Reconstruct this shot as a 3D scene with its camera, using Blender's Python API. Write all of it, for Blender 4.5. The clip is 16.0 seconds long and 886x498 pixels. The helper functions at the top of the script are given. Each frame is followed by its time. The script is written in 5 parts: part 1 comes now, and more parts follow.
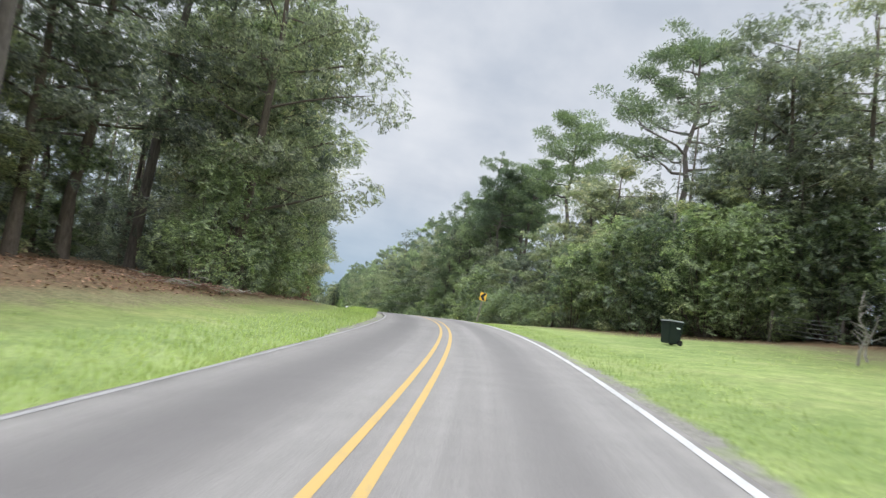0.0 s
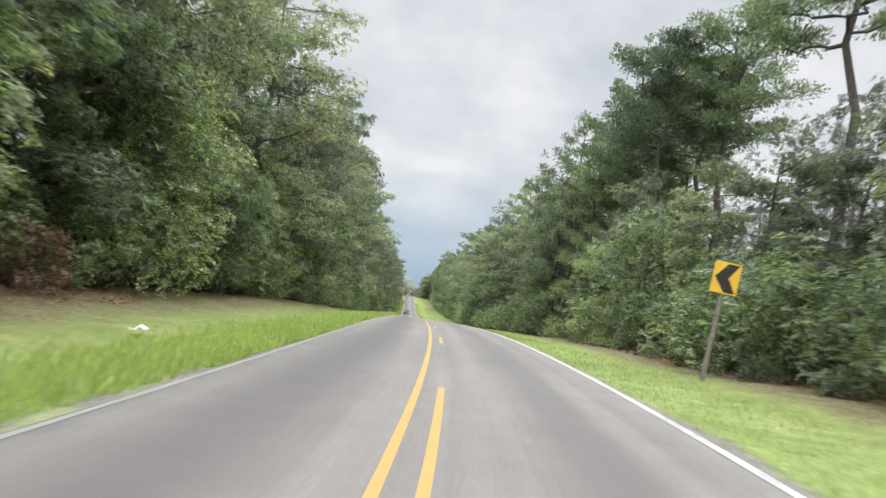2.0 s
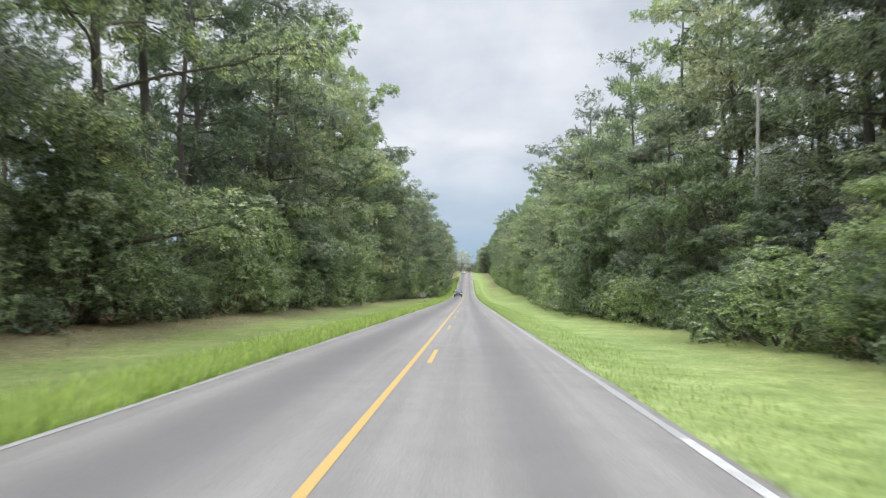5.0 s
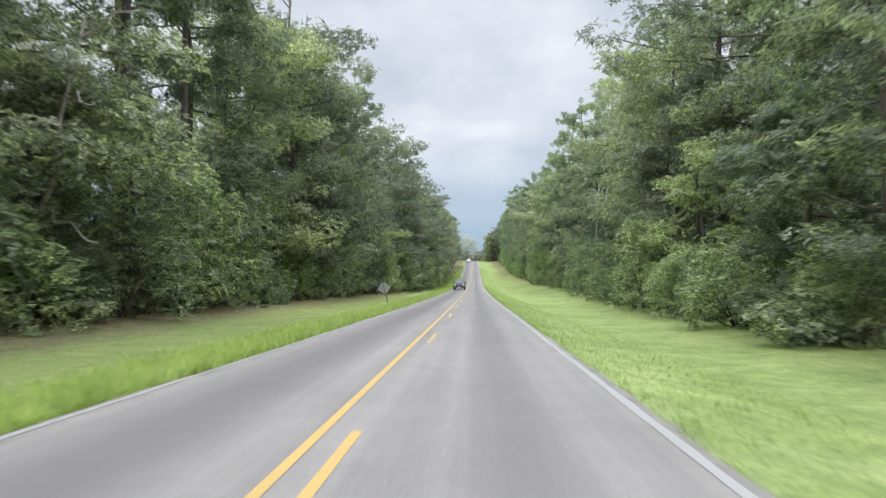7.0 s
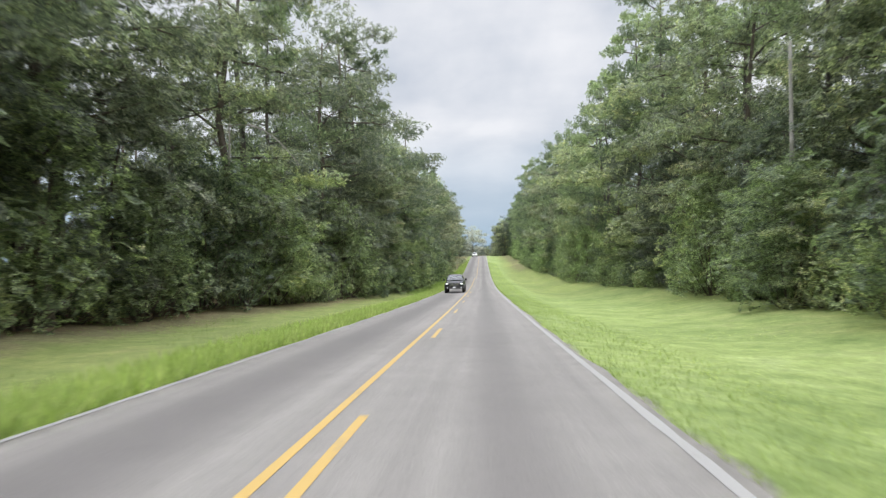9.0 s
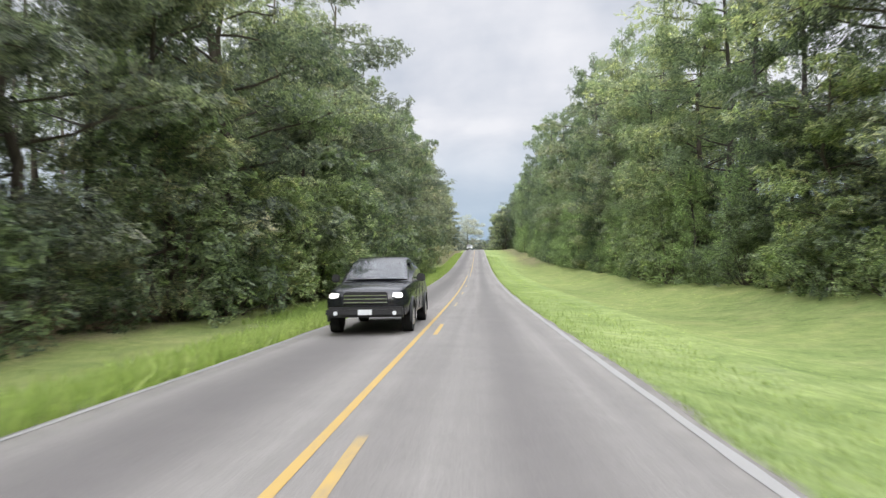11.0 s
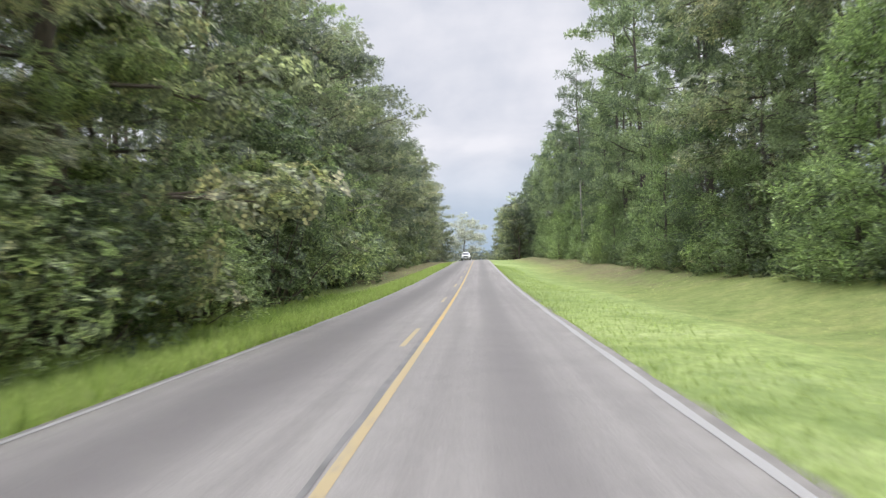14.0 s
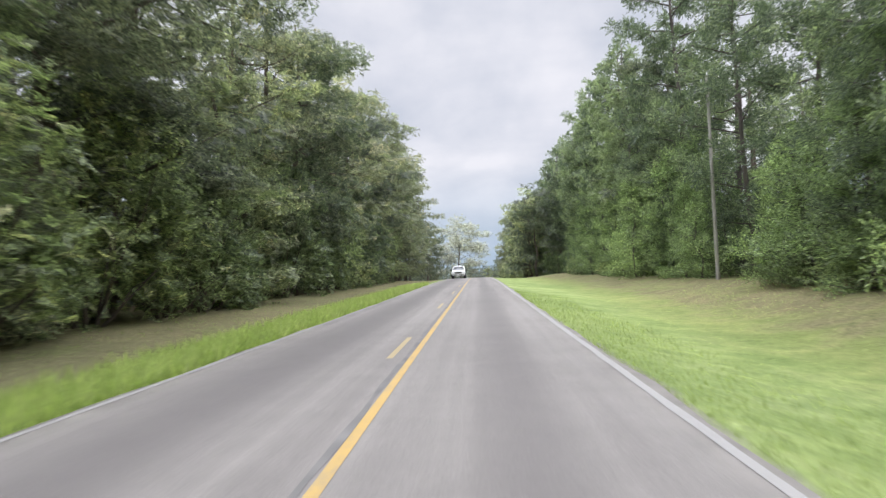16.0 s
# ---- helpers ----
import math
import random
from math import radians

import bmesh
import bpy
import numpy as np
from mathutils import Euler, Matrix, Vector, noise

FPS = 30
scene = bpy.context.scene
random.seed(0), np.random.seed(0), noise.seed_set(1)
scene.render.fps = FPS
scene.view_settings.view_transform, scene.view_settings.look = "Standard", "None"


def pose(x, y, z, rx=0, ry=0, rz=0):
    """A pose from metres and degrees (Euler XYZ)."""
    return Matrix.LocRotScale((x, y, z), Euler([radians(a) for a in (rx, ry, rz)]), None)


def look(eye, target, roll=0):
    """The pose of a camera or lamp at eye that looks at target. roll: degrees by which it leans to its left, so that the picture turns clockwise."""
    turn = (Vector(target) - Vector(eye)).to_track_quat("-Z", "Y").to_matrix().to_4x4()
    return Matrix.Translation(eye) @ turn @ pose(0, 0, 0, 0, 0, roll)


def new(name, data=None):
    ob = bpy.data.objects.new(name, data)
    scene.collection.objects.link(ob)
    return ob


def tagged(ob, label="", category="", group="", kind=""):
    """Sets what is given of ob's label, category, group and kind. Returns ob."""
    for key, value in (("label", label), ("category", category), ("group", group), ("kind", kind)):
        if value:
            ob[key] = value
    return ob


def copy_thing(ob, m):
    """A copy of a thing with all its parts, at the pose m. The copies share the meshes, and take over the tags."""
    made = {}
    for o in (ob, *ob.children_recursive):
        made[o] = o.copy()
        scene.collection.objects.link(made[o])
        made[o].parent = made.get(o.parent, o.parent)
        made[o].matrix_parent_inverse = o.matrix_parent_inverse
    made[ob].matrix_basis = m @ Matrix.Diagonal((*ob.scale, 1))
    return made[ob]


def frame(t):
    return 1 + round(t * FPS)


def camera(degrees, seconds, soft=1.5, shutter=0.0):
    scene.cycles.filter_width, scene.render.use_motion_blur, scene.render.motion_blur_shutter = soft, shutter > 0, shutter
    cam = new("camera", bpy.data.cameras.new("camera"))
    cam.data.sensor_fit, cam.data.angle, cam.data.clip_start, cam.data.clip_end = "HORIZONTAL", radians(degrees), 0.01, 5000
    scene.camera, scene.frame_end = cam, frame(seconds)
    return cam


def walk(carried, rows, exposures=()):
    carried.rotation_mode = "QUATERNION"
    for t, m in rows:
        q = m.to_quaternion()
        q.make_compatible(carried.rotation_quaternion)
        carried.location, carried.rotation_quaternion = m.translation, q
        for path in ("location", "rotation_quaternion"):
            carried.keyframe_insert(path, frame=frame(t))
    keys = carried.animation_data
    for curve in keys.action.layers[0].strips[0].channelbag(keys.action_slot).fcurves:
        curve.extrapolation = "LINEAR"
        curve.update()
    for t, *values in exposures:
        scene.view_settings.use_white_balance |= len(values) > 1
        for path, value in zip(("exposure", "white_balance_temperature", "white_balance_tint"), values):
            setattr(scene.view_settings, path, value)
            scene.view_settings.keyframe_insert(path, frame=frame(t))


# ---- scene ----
cam = camera(69.0, 16.0, soft=1.25, shutter=0.2)
PATH = [
    (0.0, (-11.070, 10.416, 1.714), (-9.103, 20.178, 2.634), 8.53),
    (0.5, (-8.106, 21.398, 2.022), (-6.493, 31.232, 2.848), 9.37),
    (1.0, (-5.683, 32.406, 2.213), (-4.432, 42.302, 2.925), 9.75),
    (1.5, (-3.701, 43.419, 2.304), (-2.863, 53.362, 2.967), 9.58),
    (2.0, (-2.132, 54.451, 2.303), (-1.677, 64.424, 2.886), 7.91),
    (2.5, (-0.922, 65.517, 2.198), (-0.810, 75.504, 2.702), 5.23),
    (3.0, (-0.260, 76.628, 1.968), (-0.369, 86.619, 2.380), 4.19),
    (3.5, (0.187, 87.770, 1.620), (-0.032, 97.761, 1.963), 2.05),
    (4.0, (0.471, 98.956, 1.174), (0.168, 108.947, 1.459), 1.55),
    (4.5, (0.717, 110.209, 0.670), (0.358, 120.200, 0.894), 1.13),
    (5.0, (0.888, 121.543, 0.112), (0.499, 131.534, 0.274), 0.79),
    (5.5, (0.987, 132.965, -0.499), (0.583, 142.957, -0.394), 0.51),
    (6.0, (1.063, 144.485, -1.124), (0.643, 154.476, -1.064), 0.26),
    (6.5, (1.147, 156.113, -1.751), (0.700, 166.103, -1.714), 0.04),
    (7.0, (1.244, 167.856, -2.379), (0.756, 177.844, -2.344), -0.17),
    (7.5, (1.355, 179.718, -3.007), (0.824, 189.703, -2.986), -0.67),
    (8.0, (1.436, 191.700, -3.637), (0.869, 201.684, -3.628), -1.15),
    (8.5, (1.442, 203.801, -4.262), (0.846, 213.784, -4.245), -1.19),
    (9.0, (1.395, 216.020, -4.879), (0.793, 226.001, -4.859), -1.21),
    (9.5, (1.307, 228.350, -5.489), (0.738, 238.333, -5.488), -1.49),
    (10.0, (1.237, 240.784, -6.090), (0.688, 250.768, -6.100), -1.51),
    (10.5, (1.186, 253.312, -6.668), (0.646, 263.297, -6.681), -1.29),
    (11.0, (1.158, 265.923, -7.215), (0.618, 275.909, -7.219), -1.02),
    (11.5, (1.155, 278.603, -7.729), (0.612, 288.588, -7.714), -0.92),
    (12.0, (1.183, 291.335, -8.208), (0.636, 301.320, -8.160), -1.21),
    (12.5, (1.262, 304.100, -8.608), (0.711, 314.085, -8.514), -2.06),
    (13.0, (1.324, 316.879, -8.905), (0.770, 326.862, -8.755), -2.77),
    (13.5, (1.282, 329.647, -9.096), (0.729, 339.630, -8.884), -2.64),
    (14.0, (1.220, 342.381, -9.183), (0.672, 352.362, -8.904), -2.33),
    (14.5, (1.204, 355.051, -9.177), (0.663, 365.030, -8.824), -2.42),
    (15.0, (1.206, 367.629, -9.084), (0.672, 377.606, -8.659), -2.50),
    (15.5, (1.224, 380.083, -8.908), (0.690, 390.057, -8.423), -2.30),
    (16.0, (1.249, 392.378, -8.653), (0.714, 402.349, -8.111), -2.01),
]
walk(cam, [(t, look(eye, target, roll)) for t, eye, target, roll in PATH],
     [(0.0, 0.0, 6250, 10), (0.5, -0.1, 5600, 10), (1.0, 0.0, 6250, 10), (1.6, 0.1, 6500, 10), (2.5, 0.1, 6650, 9.5),
      (3.2, 0.1, 6820, 9.5), (4.2, 0.1, 6560, 10), (6.5, 0.1, 6000, 10), (7.5, 0.1, 6400, 11), (9.0, 0.1, 6400, 11), (12.0, 0.1, 6400, 13), (16.0, 0.1, 6350, 14.5)])

# ---- light: an overcast sky and a weak, wide sun behind the cloud ----
SUN_UP, SUN_TURN = radians(33), radians(178)
world = bpy.data.worlds.new("overcast_sky")
scene.world = world
world.use_nodes = True
wn, wl = world.node_tree.nodes, world.node_tree.links
wn.clear()


def wmath(op, a, b=None, clamp=False):
    n = wn.new("ShaderNodeMath")
    n.operation, n.use_clamp = op, clamp
    for i, v in enumerate((a, b)):
        if v is None:
            continue
        if isinstance(v, (int, float)):
            n.inputs[i].default_value = v
        else:
            wl.new(v, n.inputs[i])
    return n.outputs[0]


sky = wn.new("ShaderNodeTexSky")
sky.sky_type, sky.sun_disc = "NISHITA", False
sky.sun_elevation, sky.sun_rotation = SUN_UP, SUN_TURN
sky.air_density, sky.dust_density = 1.0, 2.0
coord = wn.new("ShaderNodeTexCoord")
split = wn.new("ShaderNodeSeparateXYZ")
wl.new(coord.outputs["Generated"], split.inputs[0])
up = wmath("MAXIMUM", split.outputs[2], 0.0)
flat = wmath("ADD", up, 0.16)
join = wn.new("ShaderNodeCombineXYZ")
wl.new(wmath("DIVIDE", split.outputs[0], flat), join.inputs[0])
wl.new(wmath("DIVIDE", split.outputs[1], flat), join.inputs[1])
cloud = wn.new("ShaderNodeTexNoise")
cloud.inputs["Scale"].default_value, cloud.inputs["Detail"].default_value = 1.35, 7
cloud.inputs["Roughness"].default_value, cloud.inputs["Distortion"].default_value = 0.5, 0.25
wl.new(join.outputs[0], cloud.inputs["Vector"])
ramp = wn.new("ShaderNodeValToRGB")
ramp.color_ramp.elements[0].position, ramp.color_ramp.elements[0].color = 0.38, (0.51, 0.545, 0.60, 1)
ramp.color_ramp.elements[1].position, ramp.color_ramp.elements[1].color = 0.6, (0.735, 0.742, 0.76, 1)
puffs = wn.new("ShaderNodeTexNoise")
puffs.inputs["Scale"].default_value, puffs.inputs["Detail"].default_value, puffs.inputs["Roughness"].default_value = 6.5, 6, 0.5
wl.new(coord.outputs["Generated"], puffs.inputs["Vector"])
wl.new(wmath("ADD", wmath("MULTIPLY", cloud.outputs[0], 0.55), wmath("MULTIPLY", puffs.outputs[0], 0.45)), ramp.inputs[0])
# the cloud layer thins to a blue haze low down
thin = wmath("MULTIPLY", up, 5.5, clamp=True)
low = wn.new("ShaderNodeMix")
low.data_type = "RGBA"
low.inputs[6].default_value = (0.30, 0.42, 0.54, 1)
wl.new(thin, low.inputs[0])
wl.new(ramp.outputs[0], low.inputs[7])
# brighter overhead than low down, as an overcast sky is
high = wmath("MULTIPLY", wmath("SUBTRACT", up, 0.46), 2.6, clamp=True)
bright = wmath("ADD", wmath("MULTIPLY", high, 6.0), 1.2)
layer = wn.new("ShaderNodeBackground")
wl.new(low.outputs[2], layer.inputs[0])
wl.new(bright, layer.inputs[1])
blue = wn.new("ShaderNodeBackground")
blue.inputs[1].default_value = 0.05
wl.new(sky.outputs[0], blue.inputs[0])
both = wn.new("ShaderNodeMixShader")
both.inputs[0].default_value = 0.9
wl.new(blue.outputs[0], both.inputs[1])
wl.new(layer.outputs[0], both.inputs[2])
wout = wn.new("ShaderNodeOutputWorld")
wl.new(both.outputs[0], wout.inputs[0])

sun_data = bpy.data.lights.new("sun", "SUN")
sun_data.energy, sun_data.angle, sun_data.color = 1.5, radians(34), (1.0, 0.97, 0.92)
sun = new("sun", sun_data)
sun.matrix_world = Matrix.Rotation(-SUN_TURN, 4, "Z") @ Matrix.Rotation(-(math.pi / 2 - SUN_UP), 4, "X")


# ---- materials ----
def material(name, rough=0.8, spec=0.3):
    m = bpy.data.materials.new(name)
    m.use_nodes = True
    b = m.node_tree.nodes["Principled BSDF"]
    b.inputs["Roughness"].default_value = rough
    b.inputs["Specular IOR Level"].default_value = spec
    return m, m.node_tree.nodes, m.node_tree.links, b


def noise_node(n, l, scale, detail=4, rough=0.55, stretch=None, vector="Object"):
    tc = n.new("ShaderNodeTexCoord")
    t = n.new("ShaderNodeTexNoise")
    t.inputs["Scale"].default_value, t.inputs["Detail"].default_value, t.inputs["Roughness"].default_value = scale, detail, rough
    out = tc.outputs[vector]
    if stretch:
        mp = n.new("ShaderNodeMapping")
        mp.inputs["Scale"].default_value = stretch
        l.new(out, mp.inputs[0])
        out = mp.outputs[0]
    l.new(out, t.inputs["Vector"])
    return t.outputs[0]


def ramp_node(n, l, fac, stops):
    r = n.new("ShaderNodeValToRGB")
    els = r.color_ramp.elements
    while len(els) < len(stops):
        els.new(0.5)
    for e, (p, c) in zip(els, stops):
        e.position, e.color = p, (*c, 1)
    l.new(fac, r.inputs[0])
    return r.outputs[0]


def mix_node(n, l, fac, a, b, blend="MIX"):
    m = n.new("ShaderNodeMix")
    m.data_type, m.blend_type = "RGBA", blend
    for sock, v in ((m.inputs[0], fac), (m.inputs[6], a), (m.inputs[7], b)):
        if isinstance(v, (int, float)):
            sock.default_value = v
        elif isinstance(v, tuple):
            sock.default_value = (*v, 1)
        else:
            l.new(v, sock)
    return m.outputs[2]


def math_node(n, l, op, a, b=None, clamp=False):
    m = n.new("ShaderNodeMath")
    m.operation, m.use_clamp = op, clamp
    for sock, v in zip(m.inputs, (a, b)):
        if isinstance(v, (int, float)):
            sock.default_value = v
        elif v is not None:
            l.new(v, sock)
    return m.outputs[0]


def bump(n, l, b, height, strength, distance=0.02):
    k = n.new("ShaderNodeBump")
    k.inputs["Strength"].default_value, k.inputs["Distance"].default_value = strength, distance
    l.new(height, k.inputs["Height"])
    l.new(k.outputs[0], b.inputs["Normal"])


def plain(name, colour, rough=0.6, spec=0.4, metal=0.0, vary=0.25, scale=6.0):
    m, n, l, b = material(name, rough, spec)
    f = noise_node(n, l, scale, 5)
    dark = tuple(c * (1 - vary) for c in colour)
    light = tuple(min(1, c * (1 + vary)) for c in colour)
    l.new(ramp_node(n, l, f, [(0.3, dark), (0.7, light)]), b.inputs["Base Color"])
    b.inputs["Metallic"].default_value = metal
    return m


def asphalt_material():
    m, n, l, b = material("worn_asphalt", 0.85, 0.25)
    big = noise_node(n, l, 0.12, 5, 0.6)
    mid = noise_node(n, l, 1.6, 5, 0.6)
    grit = noise_node(n, l, 55, 3, 0.7)
    base = ramp_node(n, l, big, [(0.3, (0.165, 0.156, 0.147)), (0.7, (0.24, 0.228, 0.215))])
    base = mix_node(n, l, 0.35, base, ramp_node(n, l, mid, [(0.3, (0.14, 0.134, 0.13)), (0.7, (0.235, 0.226, 0.217))]))
    base = mix_node(n, l, 0.3, base, ramp_node(n, l, grit, [(0.35, (0.12, 0.118, 0.115)), (0.65, (0.38, 0.37, 0.36))]))
    # the strips between the wheel tracks are darker, the lane on the left more widely; u runs across the road, v along
    # it
    uv = n.new("ShaderNodeUVMap")
    sep = n.new("ShaderNodeSeparateXYZ")
    l.new(uv.outputs[0], sep.inputs[0])
    a = math_node(n, l, "ABSOLUTE", sep.outputs[0])

    def band(at, half):
        d = math_node(n, l, "ABSOLUTE", math_node(n, l, "SUBTRACT", sep.outputs[0], at))
        m_ = n.new("ShaderNodeMapRange")
        m_.interpolation_type = "SMOOTHERSTEP"
        m_.inputs["From Min"].default_value, m_.inputs["From Max"].default_value = half, 0.0
        l.new(d, m_.inputs["Value"])
        return m_.outputs[0]

    long_uv = n.new("ShaderNodeMapping")
    long_uv.inputs["Scale"].default_value = (2.2, 0.045, 1.0)
    l.new(uv.outputs[0], long_uv.inputs[0])
    streak = n.new("ShaderNodeTexNoise")
    streak.inputs["Scale"].default_value, streak.inputs["Detail"].default_value, streak.inputs["Roughness"].default_value = 1.0, 5, 0.6
    l.new(long_uv.outputs[0], streak.inputs["Vector"])
    base = mix_node(n, l, 0.75, base, ramp_node(n, l, streak.outputs[0], [(0.3, (0.8, 0.79, 0.79)), (0.7, (1.16, 1.16, 1.15))]), "MULTIPLY")
    lane_dark = math_node(n, l, "ADD", math_node(n, l, "MULTIPLY", band(1.62, 0.75), 0.46), math_node(n, l, "MULTIPLY", band(-1.75, 1.25), 0.62))
    lane_dark = math_node(n, l, "MULTIPLY", lane_dark, math_node(n, l, "ADD", math_node(n, l, "MULTIPLY", streak.outputs[0], 0.9), 0.5), clamp=True)
    base = mix_node(n, l, lane_dark, base, (0.095, 0.09, 0.089))
    rim = math_node(n, l, "MULTIPLY", math_node(n, l, "SUBTRACT", a, 2.75), 2.2, clamp=True)
    base = mix_node(n, l, rim, base, ramp_node(n, l, mid, [(0.3, (0.21, 0.2, 0.19)), (0.7, (0.33, 0.315, 0.295))]))
    base = mix_node(n, l, 1.0, base, (0.99, 0.97, 0.955), "MULTIPLY")
    l.new(base, b.inputs["Base Color"])
    bump(n, l, b, grit, 0.35, 0.008)
    return m


def paint_material(name, colour, worn):
    m, n, l, b = material(name, 0.7, 0.3)
    f = noise_node(n, l, 14, 6, 0.7)
    g = noise_node(n, l, 1.1, 4, 0.6)
    wear = math_node(n, l, "ADD", math_node(n, l, "MULTIPLY", f, 0.6), math_node(n, l, "MULTIPLY", g, 0.4))
    info = n.new("ShaderNodeObjectInfo")
    fade = math_node(n, l, "MULTIPLY", math_node(n, l, "SUBTRACT", info.outputs["Random"], 0.6), 0.32, clamp=True)
    wear = math_node(n, l, "SUBTRACT", wear, fade)
    l.new(ramp_node(n, l, wear, [(0.3, worn), (0.46, colour), (1.0, colour)]), b.inputs["Base Color"])
    return m


def grass_ground_material():
    m, n, l, b = material("verge_turf", 0.95, 0.1)
    wide = noise_node(n, l, 0.06, 4, 0.6)
    mid = noise_node(n, l, 0.5, 5, 0.65)
    fine = noise_node(n, l, 9, 5, 0.75)
    green = ramp_node(n, l, mid, [(0.25, (0.162, 0.216, 0.074)), (0.5, (0.252, 0.313, 0.118)), (0.75, (0.33, 0.379, 0.178))])
    olive = ramp_node(n, l, mid, [(0.25, (0.165, 0.2, 0.07)), (0.5, (0.225, 0.26, 0.098)), (0.75, (0.295, 0.31, 0.135))])
    dry = ramp_node(n, l, fine, [(0.3, (0.13, 0.122, 0.065)), (0.7, (0.25, 0.22, 0.13))])
    litter = ramp_node(n, l, fine, [(0.3, (0.09, 0.06, 0.038)), (0.7, (0.23, 0.155, 0.1))])
    dirt = ramp_node(n, l, fine, [(0.3, (0.15, 0.14, 0.12)), (0.7, (0.3, 0.285, 0.255))])
    # u: distance out from the pavement's edge; v: nearness of the trees (0 open verge, 1 under them)
    uv = n.new("ShaderNodeUVMap")
    sep = n.new("ShaderNodeSeparateXYZ")
    l.new(uv.outputs[0], sep.inputs[0])
    shift = math_node(n, l, "MULTIPLY", math_node(n, l, "SUBTRACT", mid, 0.5), 0.7)
    near = math_node(n, l, "ADD", sep.outputs[1], shift)
    f1 = math_node(n, l, "MULTIPLY", math_node(n, l, "SUBTRACT", near, 0.45), 3.0, clamp=True)
    f2 = math_node(n, l, "MULTIPLY", math_node(n, l, "SUBTRACT", near, 0.84), 4.0, clamp=True)
    f3 = math_node(n, l, "MULTIPLY", math_node(n, l, "SUBTRACT", near, 1.2), 4.0, clamp=True)
    c = mix_node(n, l, f1, green, olive)
    c = mix_node(n, l, f2, c, dry)
    c = mix_node(n, l, f3, c, litter)
    c = mix_node(n, l, 0.5, c, ramp_node(n, l, fine, [(0.3, (0.35, 0.35, 0.35)), (0.7, (1.55, 1.55, 1.5))]), "MULTIPLY")
    c = mix_node(n, l, 1.0, c, ramp_node(n, l, wide, [(0.35, (0.84, 0.87, 0.84)), (0.65, (1.12, 1.1, 1.06))]), "MULTIPLY")
    patchy = noise_node(n, l, 1.7, 3, 0.6)
    c = mix_node(n, l, 0.7, c, ramp_node(n, l, patchy, [(0.3, (0.72, 0.78, 0.74)), (0.7, (1.22, 1.2, 1.18))]), "MULTIPLY")
    e = math_node(n, l, "ADD", sep.outputs[0], math_node(n, l, "MULTIPLY", math_node(n, l, "SUBTRACT", mid, 0.5), 0.7))
    edge = math_node(n, l, "SUBTRACT", 1.0, math_node(n, l, "MULTIPLY", e, 7.0), clamp=True)
    c = mix_node(n, l, edge, c, dirt)
    l.new(c, b.inputs["Base Color"])
    bump(n, l, b, fine, 0.8, 0.06)
    return m


def leaf_material(name, stops, glow=0.35, rough=0.42, cell=0.0, fill=0.5, vary=0.9):
    """Leaves: colour by leaf and by plant, part of the light passes through."""
    m = bpy.data.materials.new(name)
    m.use_nodes = True
    n, l = m.node_tree.nodes, m.node_tree.links
    b = n["Principled BSDF"]
    b.inputs["Roughness"].default_value, b.inputs["Specular IOR Level"].default_value = rough, 0.36
    geo, info = n.new("ShaderNodeNewGeometry"), n.new("ShaderNodeObjectInfo")
    f = math_node(n, l, "ADD", math_node(n, l, "MULTIPLY", geo.outputs["Random Per Island"], 0.55),
                  math_node(n, l, "MULTIPLY", info.outputs["Random"], 0.45))
    patch = noise_node(n, l, 0.45, 2)
    f = math_node(n, l, "ADD", f, math_node(n, l, "MULTIPLY", math_node(n, l, "SUBTRACT", patch, 0.5), 0.9), clamp=True)
    c = ramp_node(n, l, f, stops)
    # single leaves within a spray
    tc, cells = n.new("ShaderNodeTexCoord"), n.new("ShaderNodeTexVoronoi")
    cells.inputs["Scale"].default_value = cell or 11.0
    l.new(tc.outputs["Object"], cells.inputs["Vector"])
    sep = n.new("ShaderNodeSeparateColor")
    l.new(cells.outputs["Color"], sep.inputs[0])
    c = mix_node(n, l, vary, c, ramp_node(n, l, sep.outputs[0], [(0.08, (0.38, 0.41, 0.42)), (0.6, (1.0, 1.0, 0.97)), (0.95, (2.1, 2.05, 1.88))]), "MULTIPLY")
    c = mix_node(n, l, 1.0, c, ramp_node(n, l, info.outputs["Random"], [(0.0, (0.7, 0.72, 0.76)), (0.5, (1.0, 1.0, 1.0)), (1.0, (1.24, 1.23, 1.16))]), "MULTIPLY")
    l.new(c, b.inputs["Base Color"])
    tr = n.new("ShaderNodeBsdfTranslucent")
    l.new(mix_node(n, l, 1.0, c, (1.5, 1.65, 1.05), "MULTIPLY"), tr.inputs[0])
    mx = n.new("ShaderNodeMixShader")
    mx.inputs[0].default_value = glow
    out = n["Material Output"]
    l.new(b.outputs[0], mx.inputs[1])
    l.new(tr.outputs[0], mx.inputs[2])
    l.new(mx.outputs[0], out.inputs[0])
    if cell:
        # a spray is many small leaves with gaps between them
        gap = n.new("ShaderNodeBsdfTransparent")
        leafy = n.new("ShaderNodeMixShader")
        l.new(math_node(n, l, "LESS_THAN", cells.outputs["Distance"], fill), leafy.inputs[0])
        l.new(gap.outputs[0], leafy.inputs[1])
        l.new(mx.outputs[0], leafy.inputs[2])
        l.new(leafy.outputs[0], out.inputs[0])
    return m


